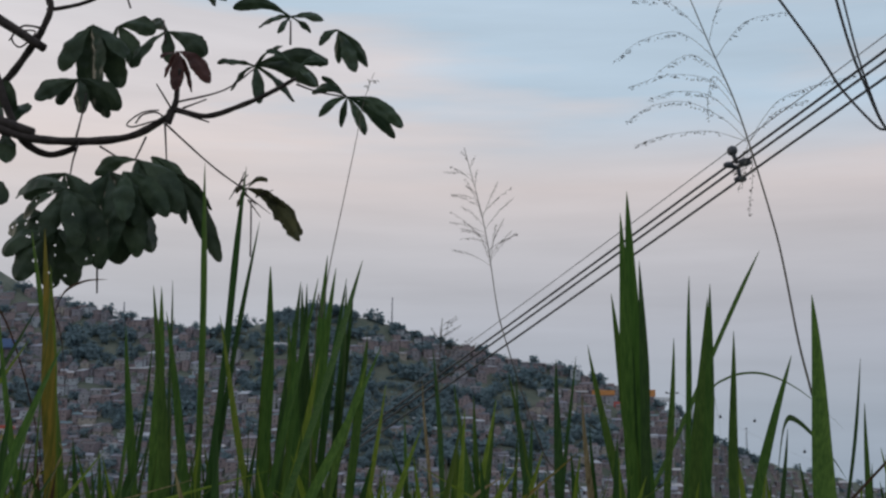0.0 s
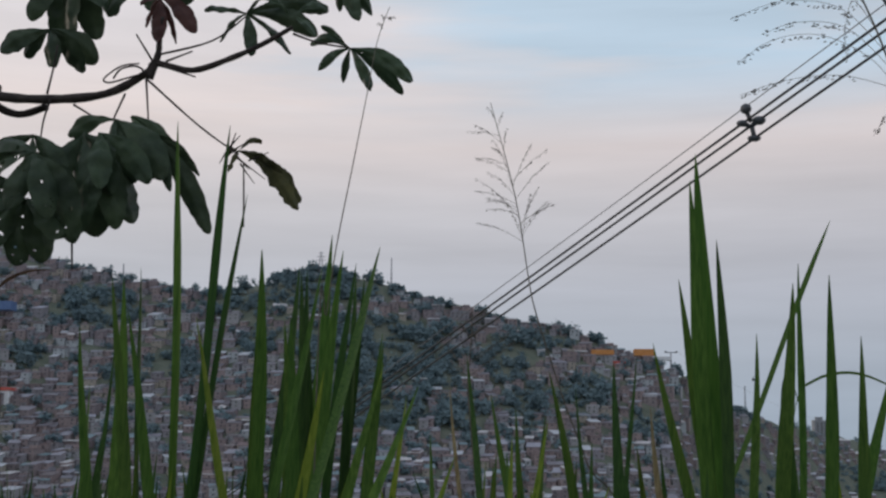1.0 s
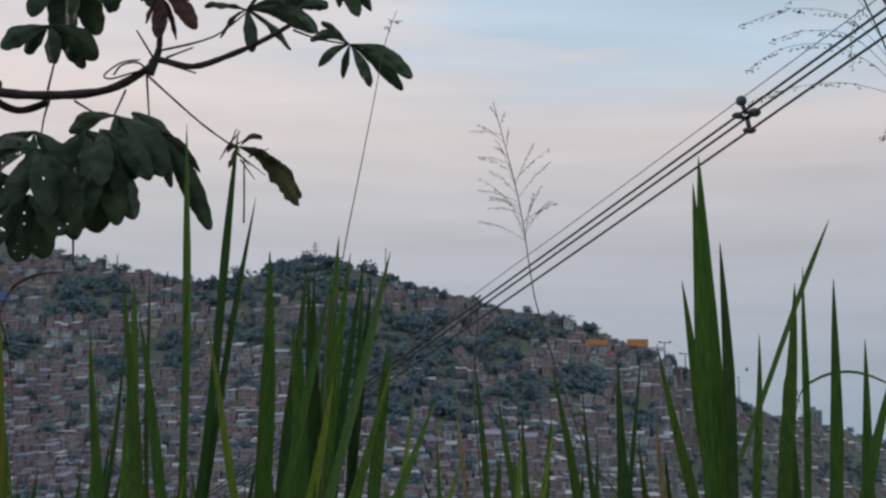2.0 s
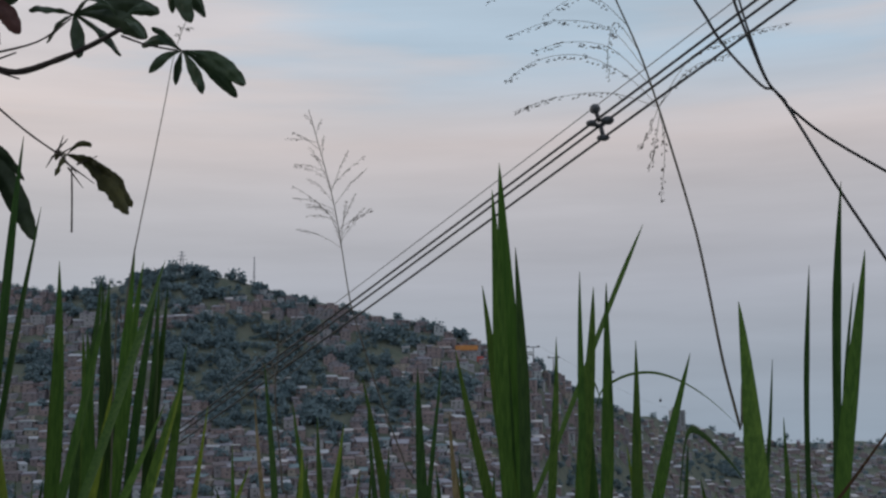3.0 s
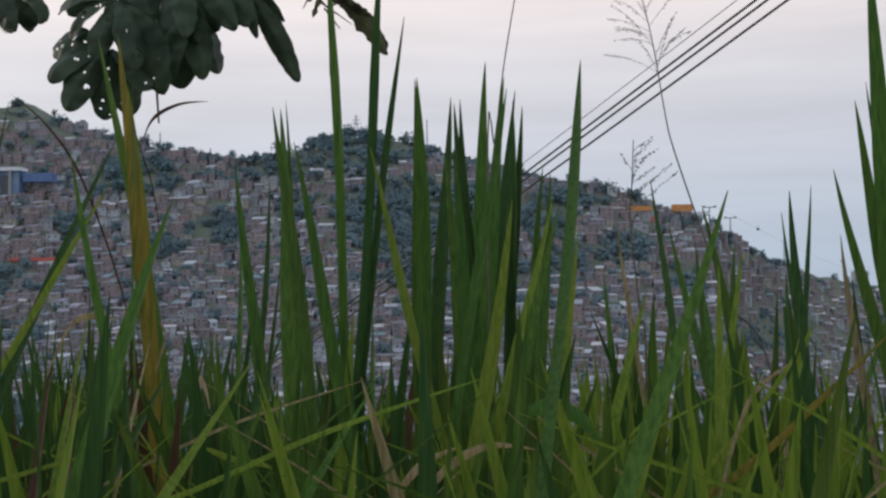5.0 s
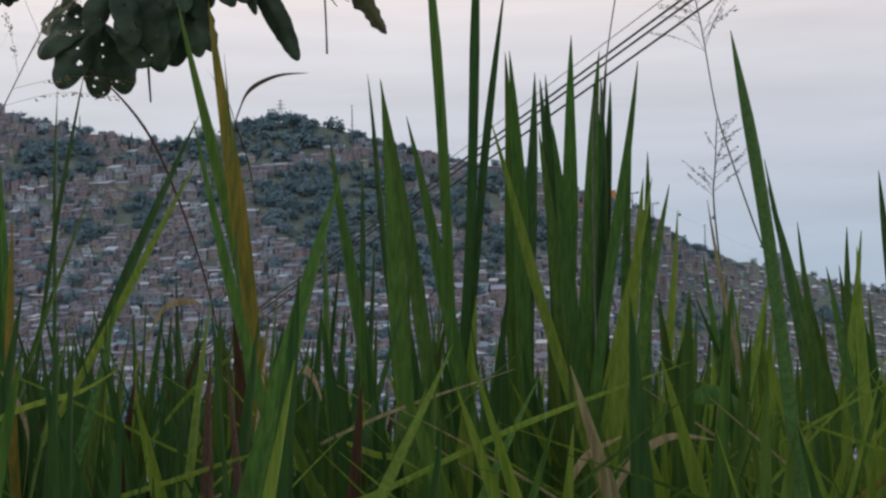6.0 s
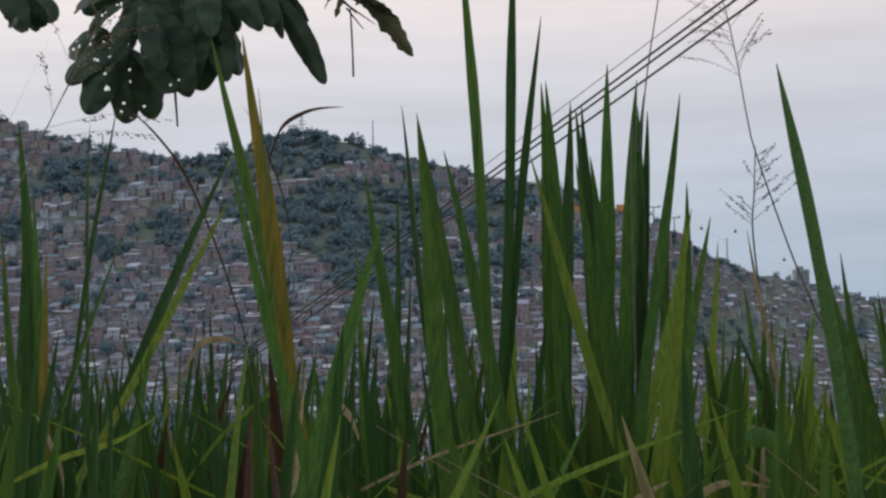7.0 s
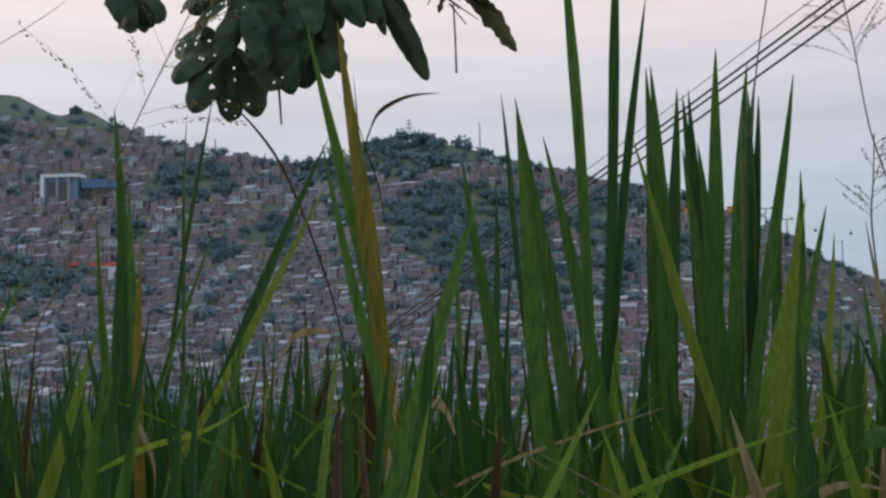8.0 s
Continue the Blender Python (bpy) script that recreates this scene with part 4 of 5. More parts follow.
leaf_blade((0.362, 2.300, 2.356), (0.400, 2.182, 1.536), 0.0212, 'd')
tuft_at('green', 0.10, 2.10)
leaf_blade((0.049, 2.057, 2.238), (0.152, 1.923, 1.520), 0.0197, 'g')
leaf_blade((0.124, 2.017, 2.314), (0.186, 1.904, 1.513), 0.0247, 'g')
leaf_blade((0.160, 1.939, 2.250), (0.322, 1.817, 1.508), 0.0170, 'g')
leaf_blade((0.089, 2.222, 2.360), (0.183, 2.051, 1.594), 0.0098, 'd')
leaf_blade((0.125, 1.950, 2.307), (0.241, 1.834, 1.518), 0.0189, 'g')
leaf_blade((0.089, 2.100, 2.221), (0.080, 1.940, 1.535), 0.0085, 'd')
leaf_blade((0.104, 2.100, 2.101), (0.111, 1.901, 1.511), 0.0101, 'd')
leaf_blade((0.015, 2.200, 2.156), (0.065, 2.028, 1.519), 0.0110, 'g')
leaf_blade((0.153, 1.900, 2.003), (0.021, 1.693, 1.477), 0.0103, 'd')
tuft_at('left', -0.62, 1.9)
leaf_blade((-0.486, 1.900, 2.106), (-0.674, 1.579, 1.541), 0.0151, 'g')
leaf_blade((-0.533, 1.900, 2.067), (-0.520, 1.676, 1.506), 0.0116, 'g')
tuft_at('broad', -0.05, 1.62)
leaf_blade((0.111, 1.522, 2.138), (-0.072, 1.384, 1.489), 0.0270, 'g')
leaf_blade((0.218, 1.423, 1.979), (-0.019, 1.084, 1.491), 0.0100, 'y')
leaf_blade((0.310, 1.614, 1.937), (0.040, 1.263, 1.474), 0.0110, 'g')
tuft_at('yellow', -0.06, 1.95)
leaf_blade((-0.174, 2.076, 2.442), (0.035, 1.971, 1.537), 0.0193, 'g')
leaf_blade((-0.110, 2.003, 2.422), (0.008, 1.888, 1.551), 0.0234, 'o')
leaf_blade((-0.116, 2.040, 2.362), (0.025, 1.913, 1.551), 0.0151, 'y')
leaf_blade((-0.084, 1.950, 2.287), (0.036, 1.819, 1.532), 0.0119, 'o')
leaf_blade((-0.087, 2.000, 2.347), (-0.003, 1.734, 1.628), 0.0049, 'g')
leaf_blade((-0.071, 1.702, 2.219), (0.110, 1.546, 1.531), 0.0129, 'g')
leaf_blade((-0.140, 2.064, 2.277), (-0.479, 1.950, 1.505), 0.0166, 'd')
leaf_blade((-0.130, 2.019, 2.211), (-0.430, 1.758, 1.572), 0.0100, 'y')
leaf_blade((-0.016, 1.500, 1.970), (0.011, 1.206, 1.482), 0.0185, 'brown')
leaf_blade((-0.010, 1.550, 1.955), (0.124, 1.161, 1.485), 0.0109, 'brown')
leaf_blade((-0.006, 1.800, 1.987), (-0.027, 1.428, 1.497), 0.0083, 'straw')
tuft_at('left', -0.32, 1.92)
leaf_blade((-0.387, 1.905, 2.304), (-0.295, 1.780, 1.529), 0.0232, 'g')
leaf_blade((-0.366, 1.801, 2.154), (-0.274, 1.652, 1.503), 0.0170, 'g')
leaf_blade((-0.329, 1.850, 2.126), (-0.268, 1.690, 1.501), 0.0121, 'o')
leaf_blade((-0.352, 1.880, 2.198), (-0.288, 1.745, 1.506), 0.0135, 'g')
leaf_blade((-0.372, 1.900, 2.222), (-0.324, 1.782, 1.493), 0.0171, 'd')
leaf_blade((-0.359, 2.133, 2.325), (-0.344, 2.012, 1.531), 0.0073, 'd')
leaf_blade((-0.298, 2.050, 2.338), (-0.397, 1.926, 1.540), 0.0057, 'd')
leaf_blade((-0.244, 1.900, 2.159), (-0.441, 1.752, 1.504), 0.0092, 'g')
leaf_blade((-0.159, 1.700, 2.023), (-0.218, 1.449, 1.495), 0.0119, 'g')
leaf_blade((-0.059, 1.750, 2.019), (-0.096, 1.509, 1.492), 0.0113, 'y')
leaf_blade((-0.168, 2.039, 2.052), (-0.110, 1.861, 1.484), 0.0138, 'd')
tuft_at('tall', 1.14, 2.45)
leaf_blade((1.099, 2.460, 2.618), (1.148, 2.385, 1.468), 0.0329, 'g')
leaf_blade((1.078, 2.388, 2.552), (1.102, 2.308, 1.480), 0.0252, 'g')
leaf_blade((1.106, 2.294, 2.425), (1.109, 2.192, 1.526), 0.0194, 'd')
leaf_blade((1.056, 2.425, 2.367), (1.158, 2.310, 1.534), 0.0227, 'g')
leaf_blade((1.092, 2.473, 2.412), (1.124, 2.319, 1.599), 0.0088, 'd')
leaf_blade((0.992, 2.324, 2.240), (1.121, 2.199, 1.508), 0.0196, 'g')
tuft_at('middle', 0.78, 2.2)
leaf_blade((0.828, 2.686, 2.207), (0.953, 2.549, 1.511), 0.0213, 'g')
leaf_blade((0.925, 2.363, 2.206), (0.918, 2.219, 1.517), 0.0202, 'd')
leaf_blade((0.974, 2.400, 2.221), (0.899, 2.243, 1.533), 0.0077, 'd')
leaf_blade((0.667, 2.066, 2.205), (0.722, 1.892, 1.538), 0.0095, 'd')
leaf_blade((0.792, 2.054, 2.096), (0.697, 1.895, 1.490), 0.0143, 'y')
leaf_blade((0.734, 1.898, 2.070), (0.719, 1.749, 1.474), 0.0170, 'y')
leaf_blade((0.827, 1.945, 2.144), (0.873, 1.757, 1.523), 0.0081, 'd')
leaf_blade((0.746, 2.200, 2.118), (0.792, 2.035, 1.501), 0.0139, 'g')
leaf_blade((0.631, 2.300, 2.161), (0.689, 2.122, 1.524), 0.0073, 'straw')
leaf_blade((0.705, 2.200, 2.140), (0.802, 1.993, 1.529), 0.0138, 'g')
leaf_blade((0.793, 2.100, 2.107), (0.715, 1.933, 1.499), 0.0162, 'g')
leaf_blade((0.728, 2.000, 2.048), (0.763, 1.792, 1.494), 0.0182, 'g')
leaf_blade((0.600, 2.200, 2.076), (0.617, 2.016, 1.496), 0.0139, 'g')
leaf_blade((0.864, 2.100, 2.065), (0.849, 1.910, 1.494), 0.0148, 'd')
leaf_blade((0.971, 2.200, 2.124), (1.003, 2.048, 1.495), 0.0125, 'straw')
tuft_at('right', 1.30, 2.6)
leaf_blade((1.610, 3.368, 2.655), (0.994, 2.519, 1.599), 0.0120, 'g')
leaf_blade((1.179, 1.868, 2.300), (1.121, 1.762, 1.498), 0.0167, 'g')
leaf_blade((1.150, 1.925, 2.324), (1.092, 1.779, 1.561), 0.0096, 'g')
leaf_blade((1.219, 1.857, 2.214), (1.186, 1.721, 1.512), 0.0166, 'g')
leaf_blade((1.476, 2.483, 2.237), (1.235, 2.344, 1.524), 0.0215, 'g')
leaf_blade((1.191, 2.387, 2.266), (1.140, 2.248, 1.534), 0.0152, 'g')
leaf_blade((1.290, 2.500, 2.375), (1.203, 2.387, 1.534), 0.0271, 'g')
leaf_blade((1.268, 2.500, 2.197), (1.281, 2.374, 1.496), 0.0194, 'd')
leaf_blade((1.441, 2.400, 2.066), (1.350, 2.214, 1.493), 0.0121, 'd')
tuft_at('wide', 1.50, 2.1)
leaf_blade((1.297, 1.612, 2.249), (1.251, 1.329, 1.514), 0.0333, 'g')
leaf_blade((1.692, 2.388, 2.399), (1.603, 2.283, 1.525), 0.0095, 'd')
leaf_blade((1.721, 2.273, 2.542), (1.601, 2.171, 1.561), 0.0158, 'd')
leaf_blade((1.705, 2.150, 2.394), (1.517, 2.053, 1.504), 0.0247, 'g')
leaf_blade((1.743, 2.300, 2.354), (1.587, 2.156, 1.569), 0.0068, 'd')
leaf_blade((1.519, 2.100, 2.101), (1.443, 1.916, 1.505), 0.0120, 'g')
leaf_blade((1.576, 2.300, 2.209), (1.440, 2.134, 1.535), 0.0066, 'd')
tuft_at('near', 0.50, 1.72)
leaf_blade((0.551, 1.781, 2.318), (0.450, 0.971, 1.536), 0.0117, 'g')
leaf_blade((0.637, 1.213, 2.115), (0.405, 1.036, 1.507), 0.0130, 'g')


def arc_blade(points, width, mat, label):
    """A blade bent over along a curve."""
    v, f = tube_data(points, 1.0, 1.0, 4)
    n = len(v) // 4
    rows = []
    for i in range(n):
        c = sum((v[i * 4 + k] for k in range(4)), Vector()) / 4
        s = i / (n - 1)
        up = Vector((0, 0.25, 1)).normalized()
        half = 0.5 * width * min(1, (1 - s) / 0.45 + 0.02) * min(1, 0.5 + s * 3)
        rows += [c - up * half, c + Vector((0, -0.3 * half, 0)), c + up * half]
    f = [(i * 3 + k, i * 3 + k + 1, i * 3 + k + 4, i * 3 + k + 3) for i in range(n - 1) for k in range(2)]
    part("blade", mesh_of("blade", [q - TUFT_NOW[1] for q in rows], f, [mat], smooth=True), TUFT_NOW[0], label)


tuft_at("yellow", -0.04, 1.98)
arc_blade([(-0.038, 1.98, 1.586), (-0.047, 1.98, 2.012), (-0.043, 1.98, 2.101), (-0.054, 1.98, 2.192), (-0.072, 1.98, 2.249), (-0.083, 1.98, 2.283), (-0.111, 1.98, 2.327)], 0.007, "brown", "dead brown blade")
arc_blade([(-0.075, 1.98, 2.244), (-0.069, 1.98, 2.265), (-0.053, 1.98, 2.297), (-0.015, 1.98, 2.316), (0.028, 1.98, 2.319)], 0.008, "brown", "dead brown blade")
arc_blade([(-0.100, 2.1, 1.845), (-0.139, 2.1, 2.041), (-0.203, 2.1, 2.221), (-0.259, 2.1, 2.307), (-0.318, 2.1, 2.359)], 0.008, "brown", "dead brown blade")
tuft_at('right', 1.30, 2.60)
arc_blade([(1.261, 2.5, 1.919), (1.293, 2.53, 2.136), (1.340, 2.56, 2.188), (1.416, 2.59, 2.205), (1.492, 2.62, 2.187), (1.569, 2.65, 2.142), (1.647, 2.68, 2.074)], 0.006, 'g', 'arching green blade')
arc_blade([(1.251, 2.5, 1.919), (1.265, 2.53, 2.136), (1.283, 2.56, 2.193), (1.297, 2.59, 2.197), (1.323, 2.62, 2.139), (1.344, 2.65, 2.025)], 0.018, 'd', 'bent-over blade')
arc_blade([(1.391, 2.3, 1.955), (1.417, 2.33, 2.069), (1.452, 2.36, 2.081), (1.524, 2.39, 2.016), (1.574, 2.42, 1.950)], 0.014, 'd', 'bent-over blade')
tuft_at('wide', 1.43, 1.70)
arc_blade([(1.316, 1.6, 1.894), (1.355, 1.63, 1.926), (1.442, 1.66, 2.007), (1.533, 1.69, 2.100), (1.615, 1.72, 2.188)], 0.006, 'brown', 'dead brown stalk')
arc_blade([(1.395, 1.6, 1.914), (1.452, 1.63, 1.961), (1.517, 1.66, 2.015), (1.588, 1.69, 2.063)], 0.006, 'brown', 'dead brown stalk')
tuft_at('middle', 0.38, 1.70)
arc_blade([(0.326, 1.6, 1.789), (0.337, 1.63, 1.820), (0.362, 1.66, 1.845), (0.402, 1.69, 1.860)], 0.014, 'straw', 'pale dry blade')
arc_blade([(0.479, 1.7, 1.899), (0.515, 1.73, 1.900), (0.553, 1.76, 1.874), (0.581, 1.79, 1.818), (0.588, 1.82, 1.755)], 0.022, 'g', 'bent-over blade')
arc_blade([(0.693, 1.7, 1.779), (0.723, 1.73, 1.863), (0.753, 1.76, 1.915), (0.804, 1.79, 1.949)], 0.012, 'straw', 'pale dry blade')
arc_blade([(0.646, 1.7, 1.772), (0.749, 1.73, 1.839), (0.842, 1.76, 1.916), (0.939, 1.79, 1.998)], 0.012, 'o', 'yellowing blade')
arc_blade([(0.694, 1.8, 1.810), (0.762, 1.83, 1.880), (0.824, 1.86, 1.958), (0.833, 1.89, 2.025)], 0.01, 'y', 'light green blade')
arc_blade([(0.097, 1.7, 1.856), (0.124, 1.73, 1.839), (0.152, 1.76, 1.829), (0.178, 1.79, 1.809)], 0.008, 'y', 'light green blade')
tuft_at('near', 0.39, 1.50)
arc_blade([(0.358, 1.5, 1.801), (0.373, 1.53, 1.831), (0.401, 1.56, 1.858), (0.440, 1.59, 1.872), (0.492, 1.62, 1.863)], 0.012, 'straw', 'pale dry blade')
arc_blade([(0.111, 1.4, 1.838), (0.155, 1.43, 1.849), (0.264, 1.46, 1.895), (0.369, 1.49, 1.930), (0.447, 1.52, 1.953)], 0.006, 'y', 'thin slanting stalk')
arc_blade([(-0.112, 1.4, 1.840), (-0.044, 1.43, 1.857), (0.012, 1.46, 1.872), (0.060, 1.49, 1.883)], 0.005, 'y', 'thin slanting stalk')
arc_blade([(-0.221, 1.45, 1.904), (-0.184, 1.48, 1.922), (-0.140, 1.51, 1.934), (-0.103, 1.54, 1.959)], 0.006, 'y', 'light green blade')
tuft_at('yellow', -0.07, 1.80)
arc_blade([(-0.098, 1.8, 1.782), (-0.099, 1.83, 1.843), (-0.099, 1.86, 1.893), (-0.097, 1.89, 1.945)], 0.03, 'brown', 'dead brown blade')
arc_blade([(-0.064, 1.85, 1.792), (-0.062, 1.88, 1.876), (-0.066, 1.91, 1.929), (-0.057, 1.94, 1.948)], 0.022, 'brown', 'dead brown blade')
arc_blade([(-0.036, 1.9, 1.901), (-0.030, 1.93, 1.955), (-0.030, 1.96, 1.983), (-0.050, 1.99, 2.004)], 0.014, 'straw', 'pale dry blade')
arc_blade([(0.048, 1.9, 1.887), (0.034, 1.93, 1.912), (0.017, 1.96, 1.920), (0.002, 1.99, 1.902)], 0.014, 'straw', 'pale dry blade')
arc_blade([(-0.206, 1.95, 1.913), (-0.176, 1.98, 1.999), (-0.144, 2.01, 2.012), (-0.127, 2.04, 2.003)], 0.01, 'straw', 'pale dry blade')
arc_blade([(-0.222, 1.9, 1.763), (-0.143, 1.93, 1.877), (-0.075, 1.96, 1.940), (-0.019, 1.99, 1.967)], 0.008, 'y', 'light green blade')
arc_blade([(-0.264, 1.7, 1.804), (-0.269, 1.73, 1.867), (-0.299, 1.76, 1.914), (-0.323, 1.79, 1.936)], 0.014, 'straw', 'pale dry blade')
tuft_at('left', -0.60, 2.20)
arc_blade([(-0.955, 2.6, 1.788), (-0.882, 2.63, 1.998), (-0.796, 2.66, 2.192), (-0.684, 2.69, 2.445), (-0.616, 2.72, 2.604)], 0.0022, 'straw', 'pale dry stalk')
arc_blade([(-0.937, 2.6, 2.522), (-0.863, 2.63, 2.575), (-0.797, 2.66, 2.629), (-0.754, 2.69, 2.680)], 0.0022, 'straw', 'pale dry stalk')


# ---------- seed heads ----------
def seed_head(label, stem, r, spread, count, seed, droop=0.25, first=0.45, mat="seed", arms=()):
    """A grass panicle: a fine bending stem, thin branches in whorls and little spikelets along them."""
    rnd = random.Random(seed)
    at = Vector((stem[0][0], stem[0][1], slope_near(stem[0][1])))
    t = thing("grass_panicle", label, "grass", "grass panicles", at)
    pts = [at] + [Vector(p) for p in stem]
    part("stalk", tube("stalk", pts, r, r * 0.35, mat, 5, at), t)
    path = [Vector(p) for p in stem]
    total = len(path) - 1
    sprays = [[Vector(p) for p in arm] for arm in arms]
    for k in range(count):
        s = first + (0.98 - first) * (k / count) ** 1.3
        i = min(int(s * total), total - 1)
        c = path[i].lerp(path[i + 1], s * total - i)
        axis = (path[i + 1] - path[i]).normalized()
        a = rnd.uniform(0, 6.28)
        away = (axis.orthogonal().normalized() * math.cos(a) + axis.cross(axis.orthogonal().normalized()) * math.sin(a))
        length = spread * (1.1 - 0.75 * (s - first) / (1 - first)) * rnd.uniform(0.55, 1.1)
        way = (axis * rnd.uniform(0.5, 1.0) + away).normalized()
        sprays.append([c, c + way * length * 0.5, c + way * length - Vector((0, 0, droop * length))])
    for line_pts in sprays:
        length = sum((q - p).length for p, q in zip(line_pts, line_pts[1:]))
        way = (line_pts[-1] - line_pts[0]).normalized()
        twig = part("branchlet", tube("branchlet", line_pts, r * 0.20, r * 0.10, mat, 4, at), t)
        sv, sf = [], []
        for q in range(int(8 + length * 190)):
            w = rnd.uniform(0.25, 1.0)
            g = w * (len(line_pts) - 1)
            p = line_pts[min(int(g), len(line_pts) - 2)].lerp(line_pts[min(int(g), len(line_pts) - 2) + 1], g - min(int(g), len(line_pts) - 2))
            p = p + Vector((rnd.uniform(-1, 1), rnd.uniform(-1, 1), rnd.uniform(-1.3, 0.5))) * 0.0032
            g = rnd.uniform(0.0009, 0.0015)
            d = (way + Vector((rnd.uniform(-0.5, 0.5), 0, rnd.uniform(-0.8, 0.2)))).normalized()
            o1 = d.orthogonal().normalized()
            o2 = d.cross(o1)
            b = len(sv)
            sv += [p - d * g * 2, p + o1 * g * 0.8, p + o2 * g * 0.8, p - o1 * g * 0.8, p - o2 * g * 0.8, p + d * g * 2]
            sf += [(b, b + 2, b + 1), (b, b + 3, b + 2), (b, b + 4, b + 3), (b, b + 1, b + 4), (b + 5, b + 1, b + 2), (b + 5, b + 2, b + 3), (b + 5, b + 3, b + 4), (b + 5, b + 4, b + 1)]
        tagged(part("spikelet_spray", mesh_of("spikelet_spray", [q - at for q in sv], sf, [mat]), twig), kind="stuff")


seed_head("tall fine open grass panicle against the sky", [(1.030, 3.0, 1.712), (0.930, 3.0, 2.012), (0.878, 3.0, 2.152), (0.814, 3.0, 2.353), (0.796, 3.0, 2.432), (0.773, 3.0, 2.584), (0.749, 3.0, 2.698), (0.702, 3.0, 2.873)], 0.0026, 0.19, 26, 1, 0.12, 0.66)
seed_head("tall drooping grass panicle with dark spikelets", [(1.303, 1.62, 2.014), (1.293, 1.62, 2.084), (1.275, 1.62, 2.170), (1.256, 1.62, 2.293), (1.241, 1.62, 2.367), (1.206, 1.62, 2.502), (1.183, 1.62, 2.578), (1.155, 1.62, 2.648), (1.134, 1.62, 2.703), (1.099, 1.62, 2.797)], 0.0023, 0.20, 0, 2, 0.5, 0.70, arms=[[(1.206, 1.62, 2.502), (1.152, 1.56, 2.525), (1.095, 1.56, 2.552), (1.038, 1.56, 2.545), (0.996, 1.56, 2.516)], [(1.196, 1.62, 2.532), (1.145, 1.62, 2.582), (1.085, 1.62, 2.589), (1.040, 1.62, 2.573)], [(1.189, 1.62, 2.555), (1.156, 1.68, 2.630), (1.082, 1.68, 2.639), (1.014, 1.68, 2.614)], [(1.206, 1.62, 2.502), (1.204, 1.59, 2.442), (1.196, 1.59, 2.370)], [(1.206, 1.62, 2.502), (1.199, 1.65, 2.475), (1.183, 1.65, 2.450)], [(1.208, 1.62, 2.498), (1.184, 1.56, 2.438), (1.174, 1.56, 2.402)], [(1.206, 1.62, 2.502), (1.254, 1.62, 2.571), (1.320, 1.62, 2.601), (1.392, 1.62, 2.619)], [(1.206, 1.62, 2.502), (1.156, 1.68, 2.538), (1.086, 1.68, 2.532), (1.023, 1.68, 2.511)], [(1.183, 1.62, 2.578), (1.147, 1.59, 2.606), (1.135, 1.59, 2.568), (1.135, 1.59, 2.531)], [(1.206, 1.62, 2.502), (1.262, 1.65, 2.565), (1.314, 1.65, 2.584)], [(1.169, 1.62, 2.613), (1.105, 1.56, 2.633), (1.047, 1.56, 2.602)], [(1.155, 1.62, 2.648), (1.096, 1.62, 2.694), (1.028, 1.62, 2.678), (0.982, 1.62, 2.638)], [(1.155, 1.62, 2.648), (1.219, 1.68, 2.736), (1.292, 1.68, 2.754)], [(1.145, 1.62, 2.679), (1.160, 1.59, 2.737), (1.206, 1.59, 2.777)], [(1.141, 1.62, 2.687), (1.080, 1.65, 2.762), (1.019, 1.65, 2.761)]])
seed_head("bare thin grass stalk with a fine tip", [(0.423, 2.10, 2.134), (0.436, 2.10, 2.262), (0.449, 2.10, 2.373), (0.474, 2.10, 2.516), (0.495, 2.10, 2.636), (0.510, 2.10, 2.725), (0.530, 2.10, 2.787)], 0.0015, 0.03, 3, 3, 0.2, 0.9)
seed_head("slender grass panicle with upright branches", [(0.686, 2.4, 1.806), (0.676, 2.4, 1.994), (0.662, 2.4, 2.158), (0.666, 2.4, 2.226), (0.670, 2.4, 2.304)], 0.0025, 0.11, 14, 4, 0.0, 0.55)
seed_head("pale dry bare grass panicle with spreading branches", [(-0.467, 1.75, 1.924), (-0.417, 1.75, 2.021), (-0.36, 1.75, 2.129), (-0.291, 1.75, 2.268), (-0.248, 1.75, 2.351), (-0.223, 1.75, 2.399)], 0.0013, 0.24, 11, 9, 0.15, 0.55, "straw")


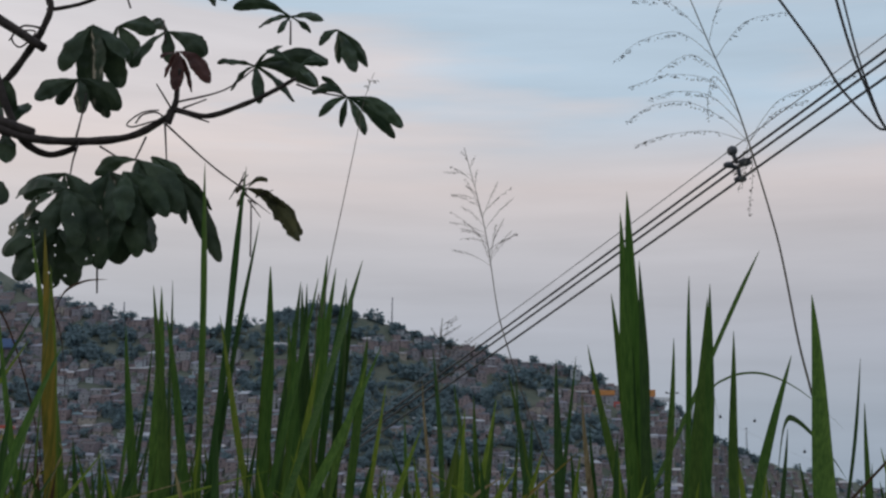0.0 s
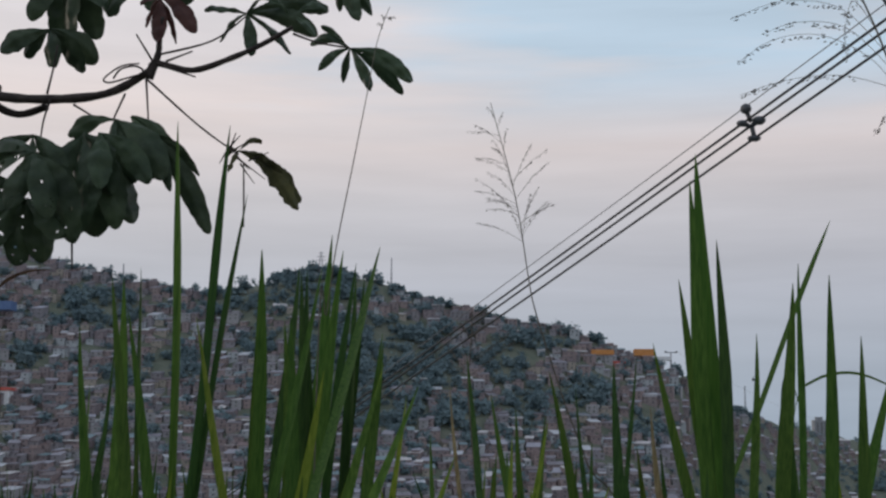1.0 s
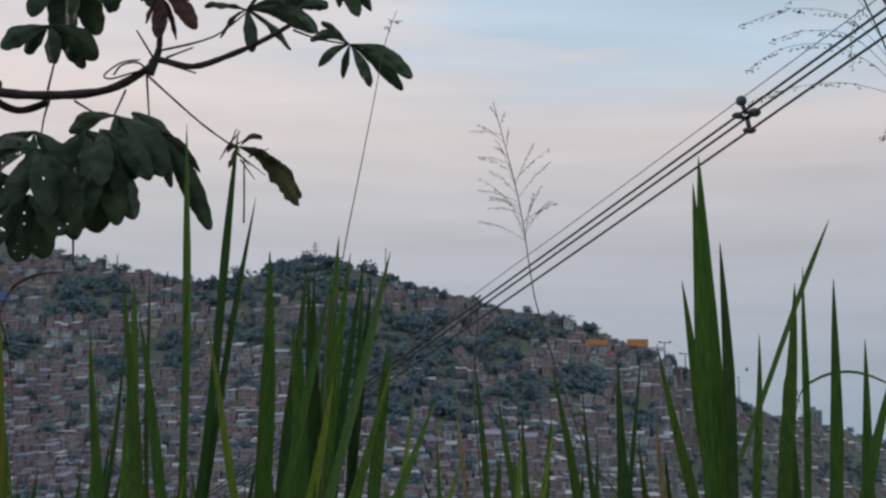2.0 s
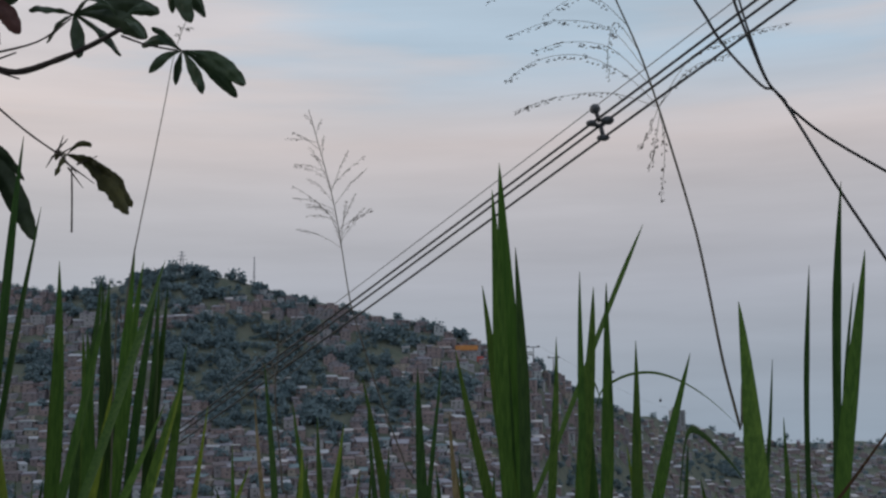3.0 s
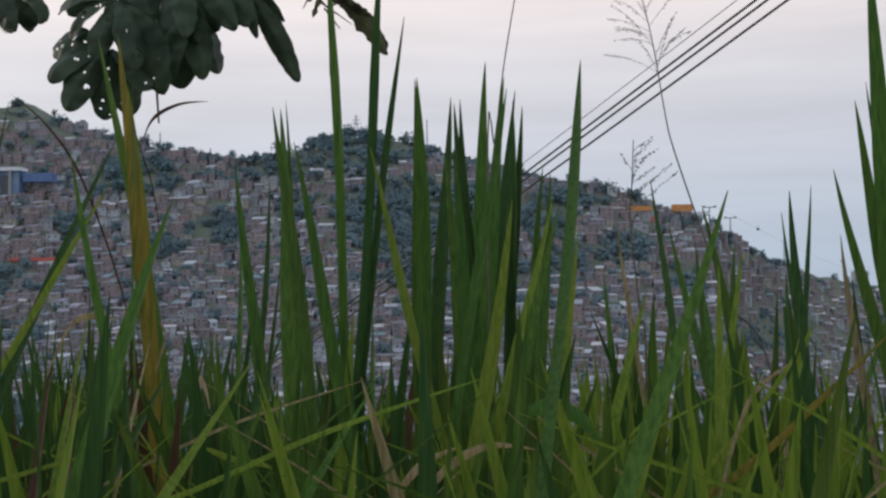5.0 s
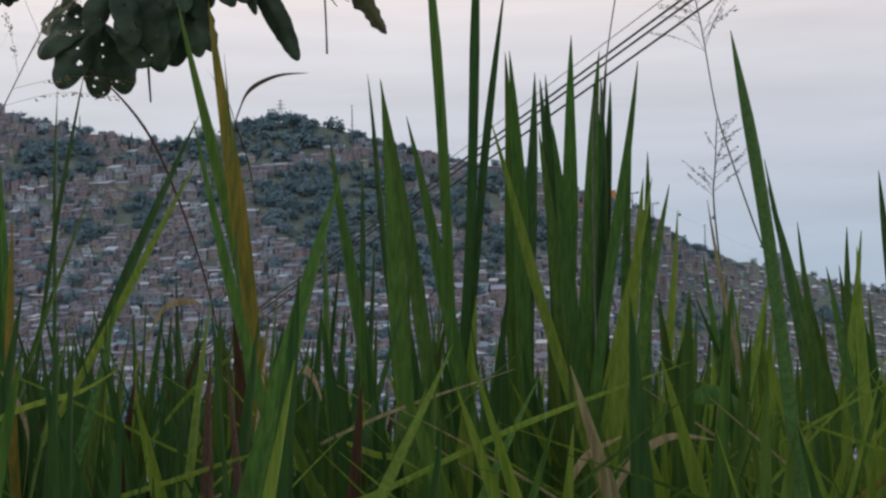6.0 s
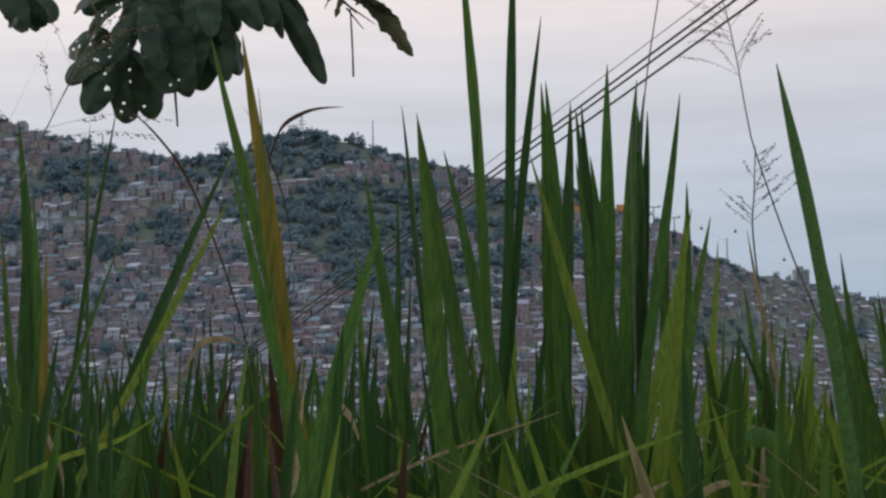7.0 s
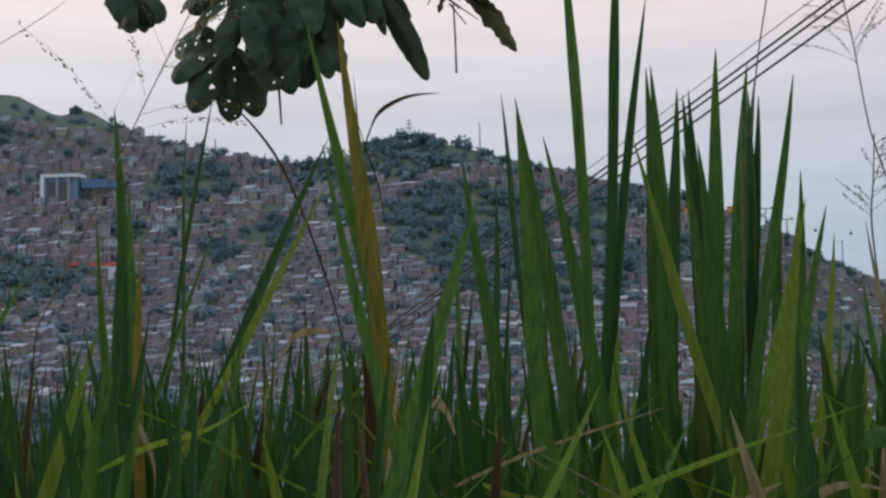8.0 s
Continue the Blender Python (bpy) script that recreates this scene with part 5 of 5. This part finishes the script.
# ---------- the dense low grass, too many to count ----------
def build_fill():
    rnd = random.Random(3)
    v, f, ix = [], [], []
    for k in range(2450):
        y = 1.3 + 2.8 * rnd.random() ** 1.1
        half = max(0.34 + 0.47 * y, 1.35)
        x = 0.38 + rnd.uniform(-half, half)
        z0 = slope_near(y)
        clumped = 0.13 * noise.noise((x * 5.5, y * 4.0, 2.0))
        top = 2.03 - 0.062 * y + clumped + rnd.gauss(0, 0.06) - (0.06 if x > 0.9 else 0)
        if x < -0.1:
            top += 0.05
        if rnd.random() < 0.4:
            top -= rnd.uniform(0.05, 0.45)
        top = min(top, 2.07 - 0.02 * y)
        lean = rnd.gauss(0, 0.09) if rnd.random() < 0.7 else rnd.gauss(0, 0.28)
        tip = (x + lean, y + rnd.gauss(0, 0.08), top - abs(lean) * 0.2)
        base = (x - lean * 0.4, y, z0)
        bv, bf = blade_data(tip, base, rnd.uniform(0.009, 0.034) if rnd.random() < 0.75 else 0.005, abs(rnd.gauss(0, 0.07)), 900 + k)
        q = len(v)
        v += bv
        f += [tuple(a + q for a in g) for g in bf]
        r = rnd.random()
        if x > 0.5 and rnd.random() < 0.5:
            r = 0.9
        elif x < 0.15 and rnd.random() < 0.55:
            r = 0.75
        if x < 0.2 and rnd.random() < 0.06:
            ix += [4] * len(bf)
            continue
        ix += [0 if r < 0.50 else 3 if r < 0.84 else 1 if r < 0.97 else 2] * len(bf)
    for k in range(90):
        # thin stalks lying across the stand
        y = rnd.uniform(1.25, 1.9)
        x = rnd.uniform(-0.35, 1.35)
        top = rnd.uniform(1.72, 2.0) - 0.02 * y
        reach = rnd.choice((-1, 1)) * rnd.uniform(0.25, 0.7)
        bv, bf = blade_data((x + reach, y + rnd.uniform(-0.1, 0.2), top), (x, y, top - abs(reach) * rnd.uniform(0.35, 1.1)), rnd.uniform(0.0022, 0.0045), rnd.uniform(0, 0.03), 7000 + k)
        q = len(v)
        v += bv
        f += [tuple(a + q for a in g) for g in bf]
        ix += [rnd.choice((0, 1, 1, 2))] * len(bf)
    for k in range(70):
        y = rnd.uniform(1.9, 2.9)
        x = rnd.uniform(-0.25, 1.75)
        top = rnd.uniform(1.88, 2.02) + 0.08 * rnd.random() ** 2
        lean = rnd.gauss(0, 0.07)
        bv, bf = blade_data((x + lean, y, top), (x - lean, y, slope_near(y)), rnd.uniform(0.007, 0.026), abs(rnd.gauss(0, 0.03)), 5000 + k)
        q = len(v)
        v += bv
        f += [tuple(a + q for a in g) for g in bf]
        ix += [rnd.choice((0, 0, 0, 1, 3, 3))] * len(bf)
    ob = new("grass", mesh_of("grass", v, f, ["fill", "y", "straw", "d", "brown", "o"], ix, smooth=True))
    tagged(ob, "dense mixed green and straw-coloured tall grass", "grass", kind="stuff")


build_fill()


def build_turf():
    """Short grass on the open ground round the tall stand."""
    rnd = random.Random(8)
    v, f = [], []
    for k in range(12000):
        a, r = rnd.uniform(0, 2 * math.pi), 7.5 * math.sqrt(rnd.random())
        x, y = 0.5 + r * math.sin(a), r * math.cos(a)
        w = min(max(math.cos(a) / 0.45, 0.0), 1.0)
        z = slope_near(r * max(math.cos(a), 0.45)) * w + (0.55 + 0.14 * r) * (1 - w)
        tall = rnd.uniform(0.10, 0.42) * (1.0 if y < 1.2 else 1.6)
        c = Vector((math.cos(a * 7 + k), math.sin(a * 7 + k), 0))
        lean = Vector((rnd.gauss(0, 0.3), rnd.gauss(0, 0.3), 1)) * tall
        p, h = Vector((x, y, z - 0.05)), rnd.uniform(0.004, 0.011)
        q = len(v)
        v += [p - c * h, p + c * h, p + lean * 0.55 + c * h * 0.9, p + lean * 0.55 - c * h * 0.9, p + lean - Vector((0, 0, 0.15 * tall)) + Vector((lean.x, lean.y, 0)) * 0.6]
        f += [(q, q + 1, q + 2, q + 3), (q + 3, q + 2, q + 4)]
    tagged(new("short_grass", mesh_of("short_grass", v, f, ["fill"])), "short rough grass on the slope", "grass", kind="stuff")


build_turf()
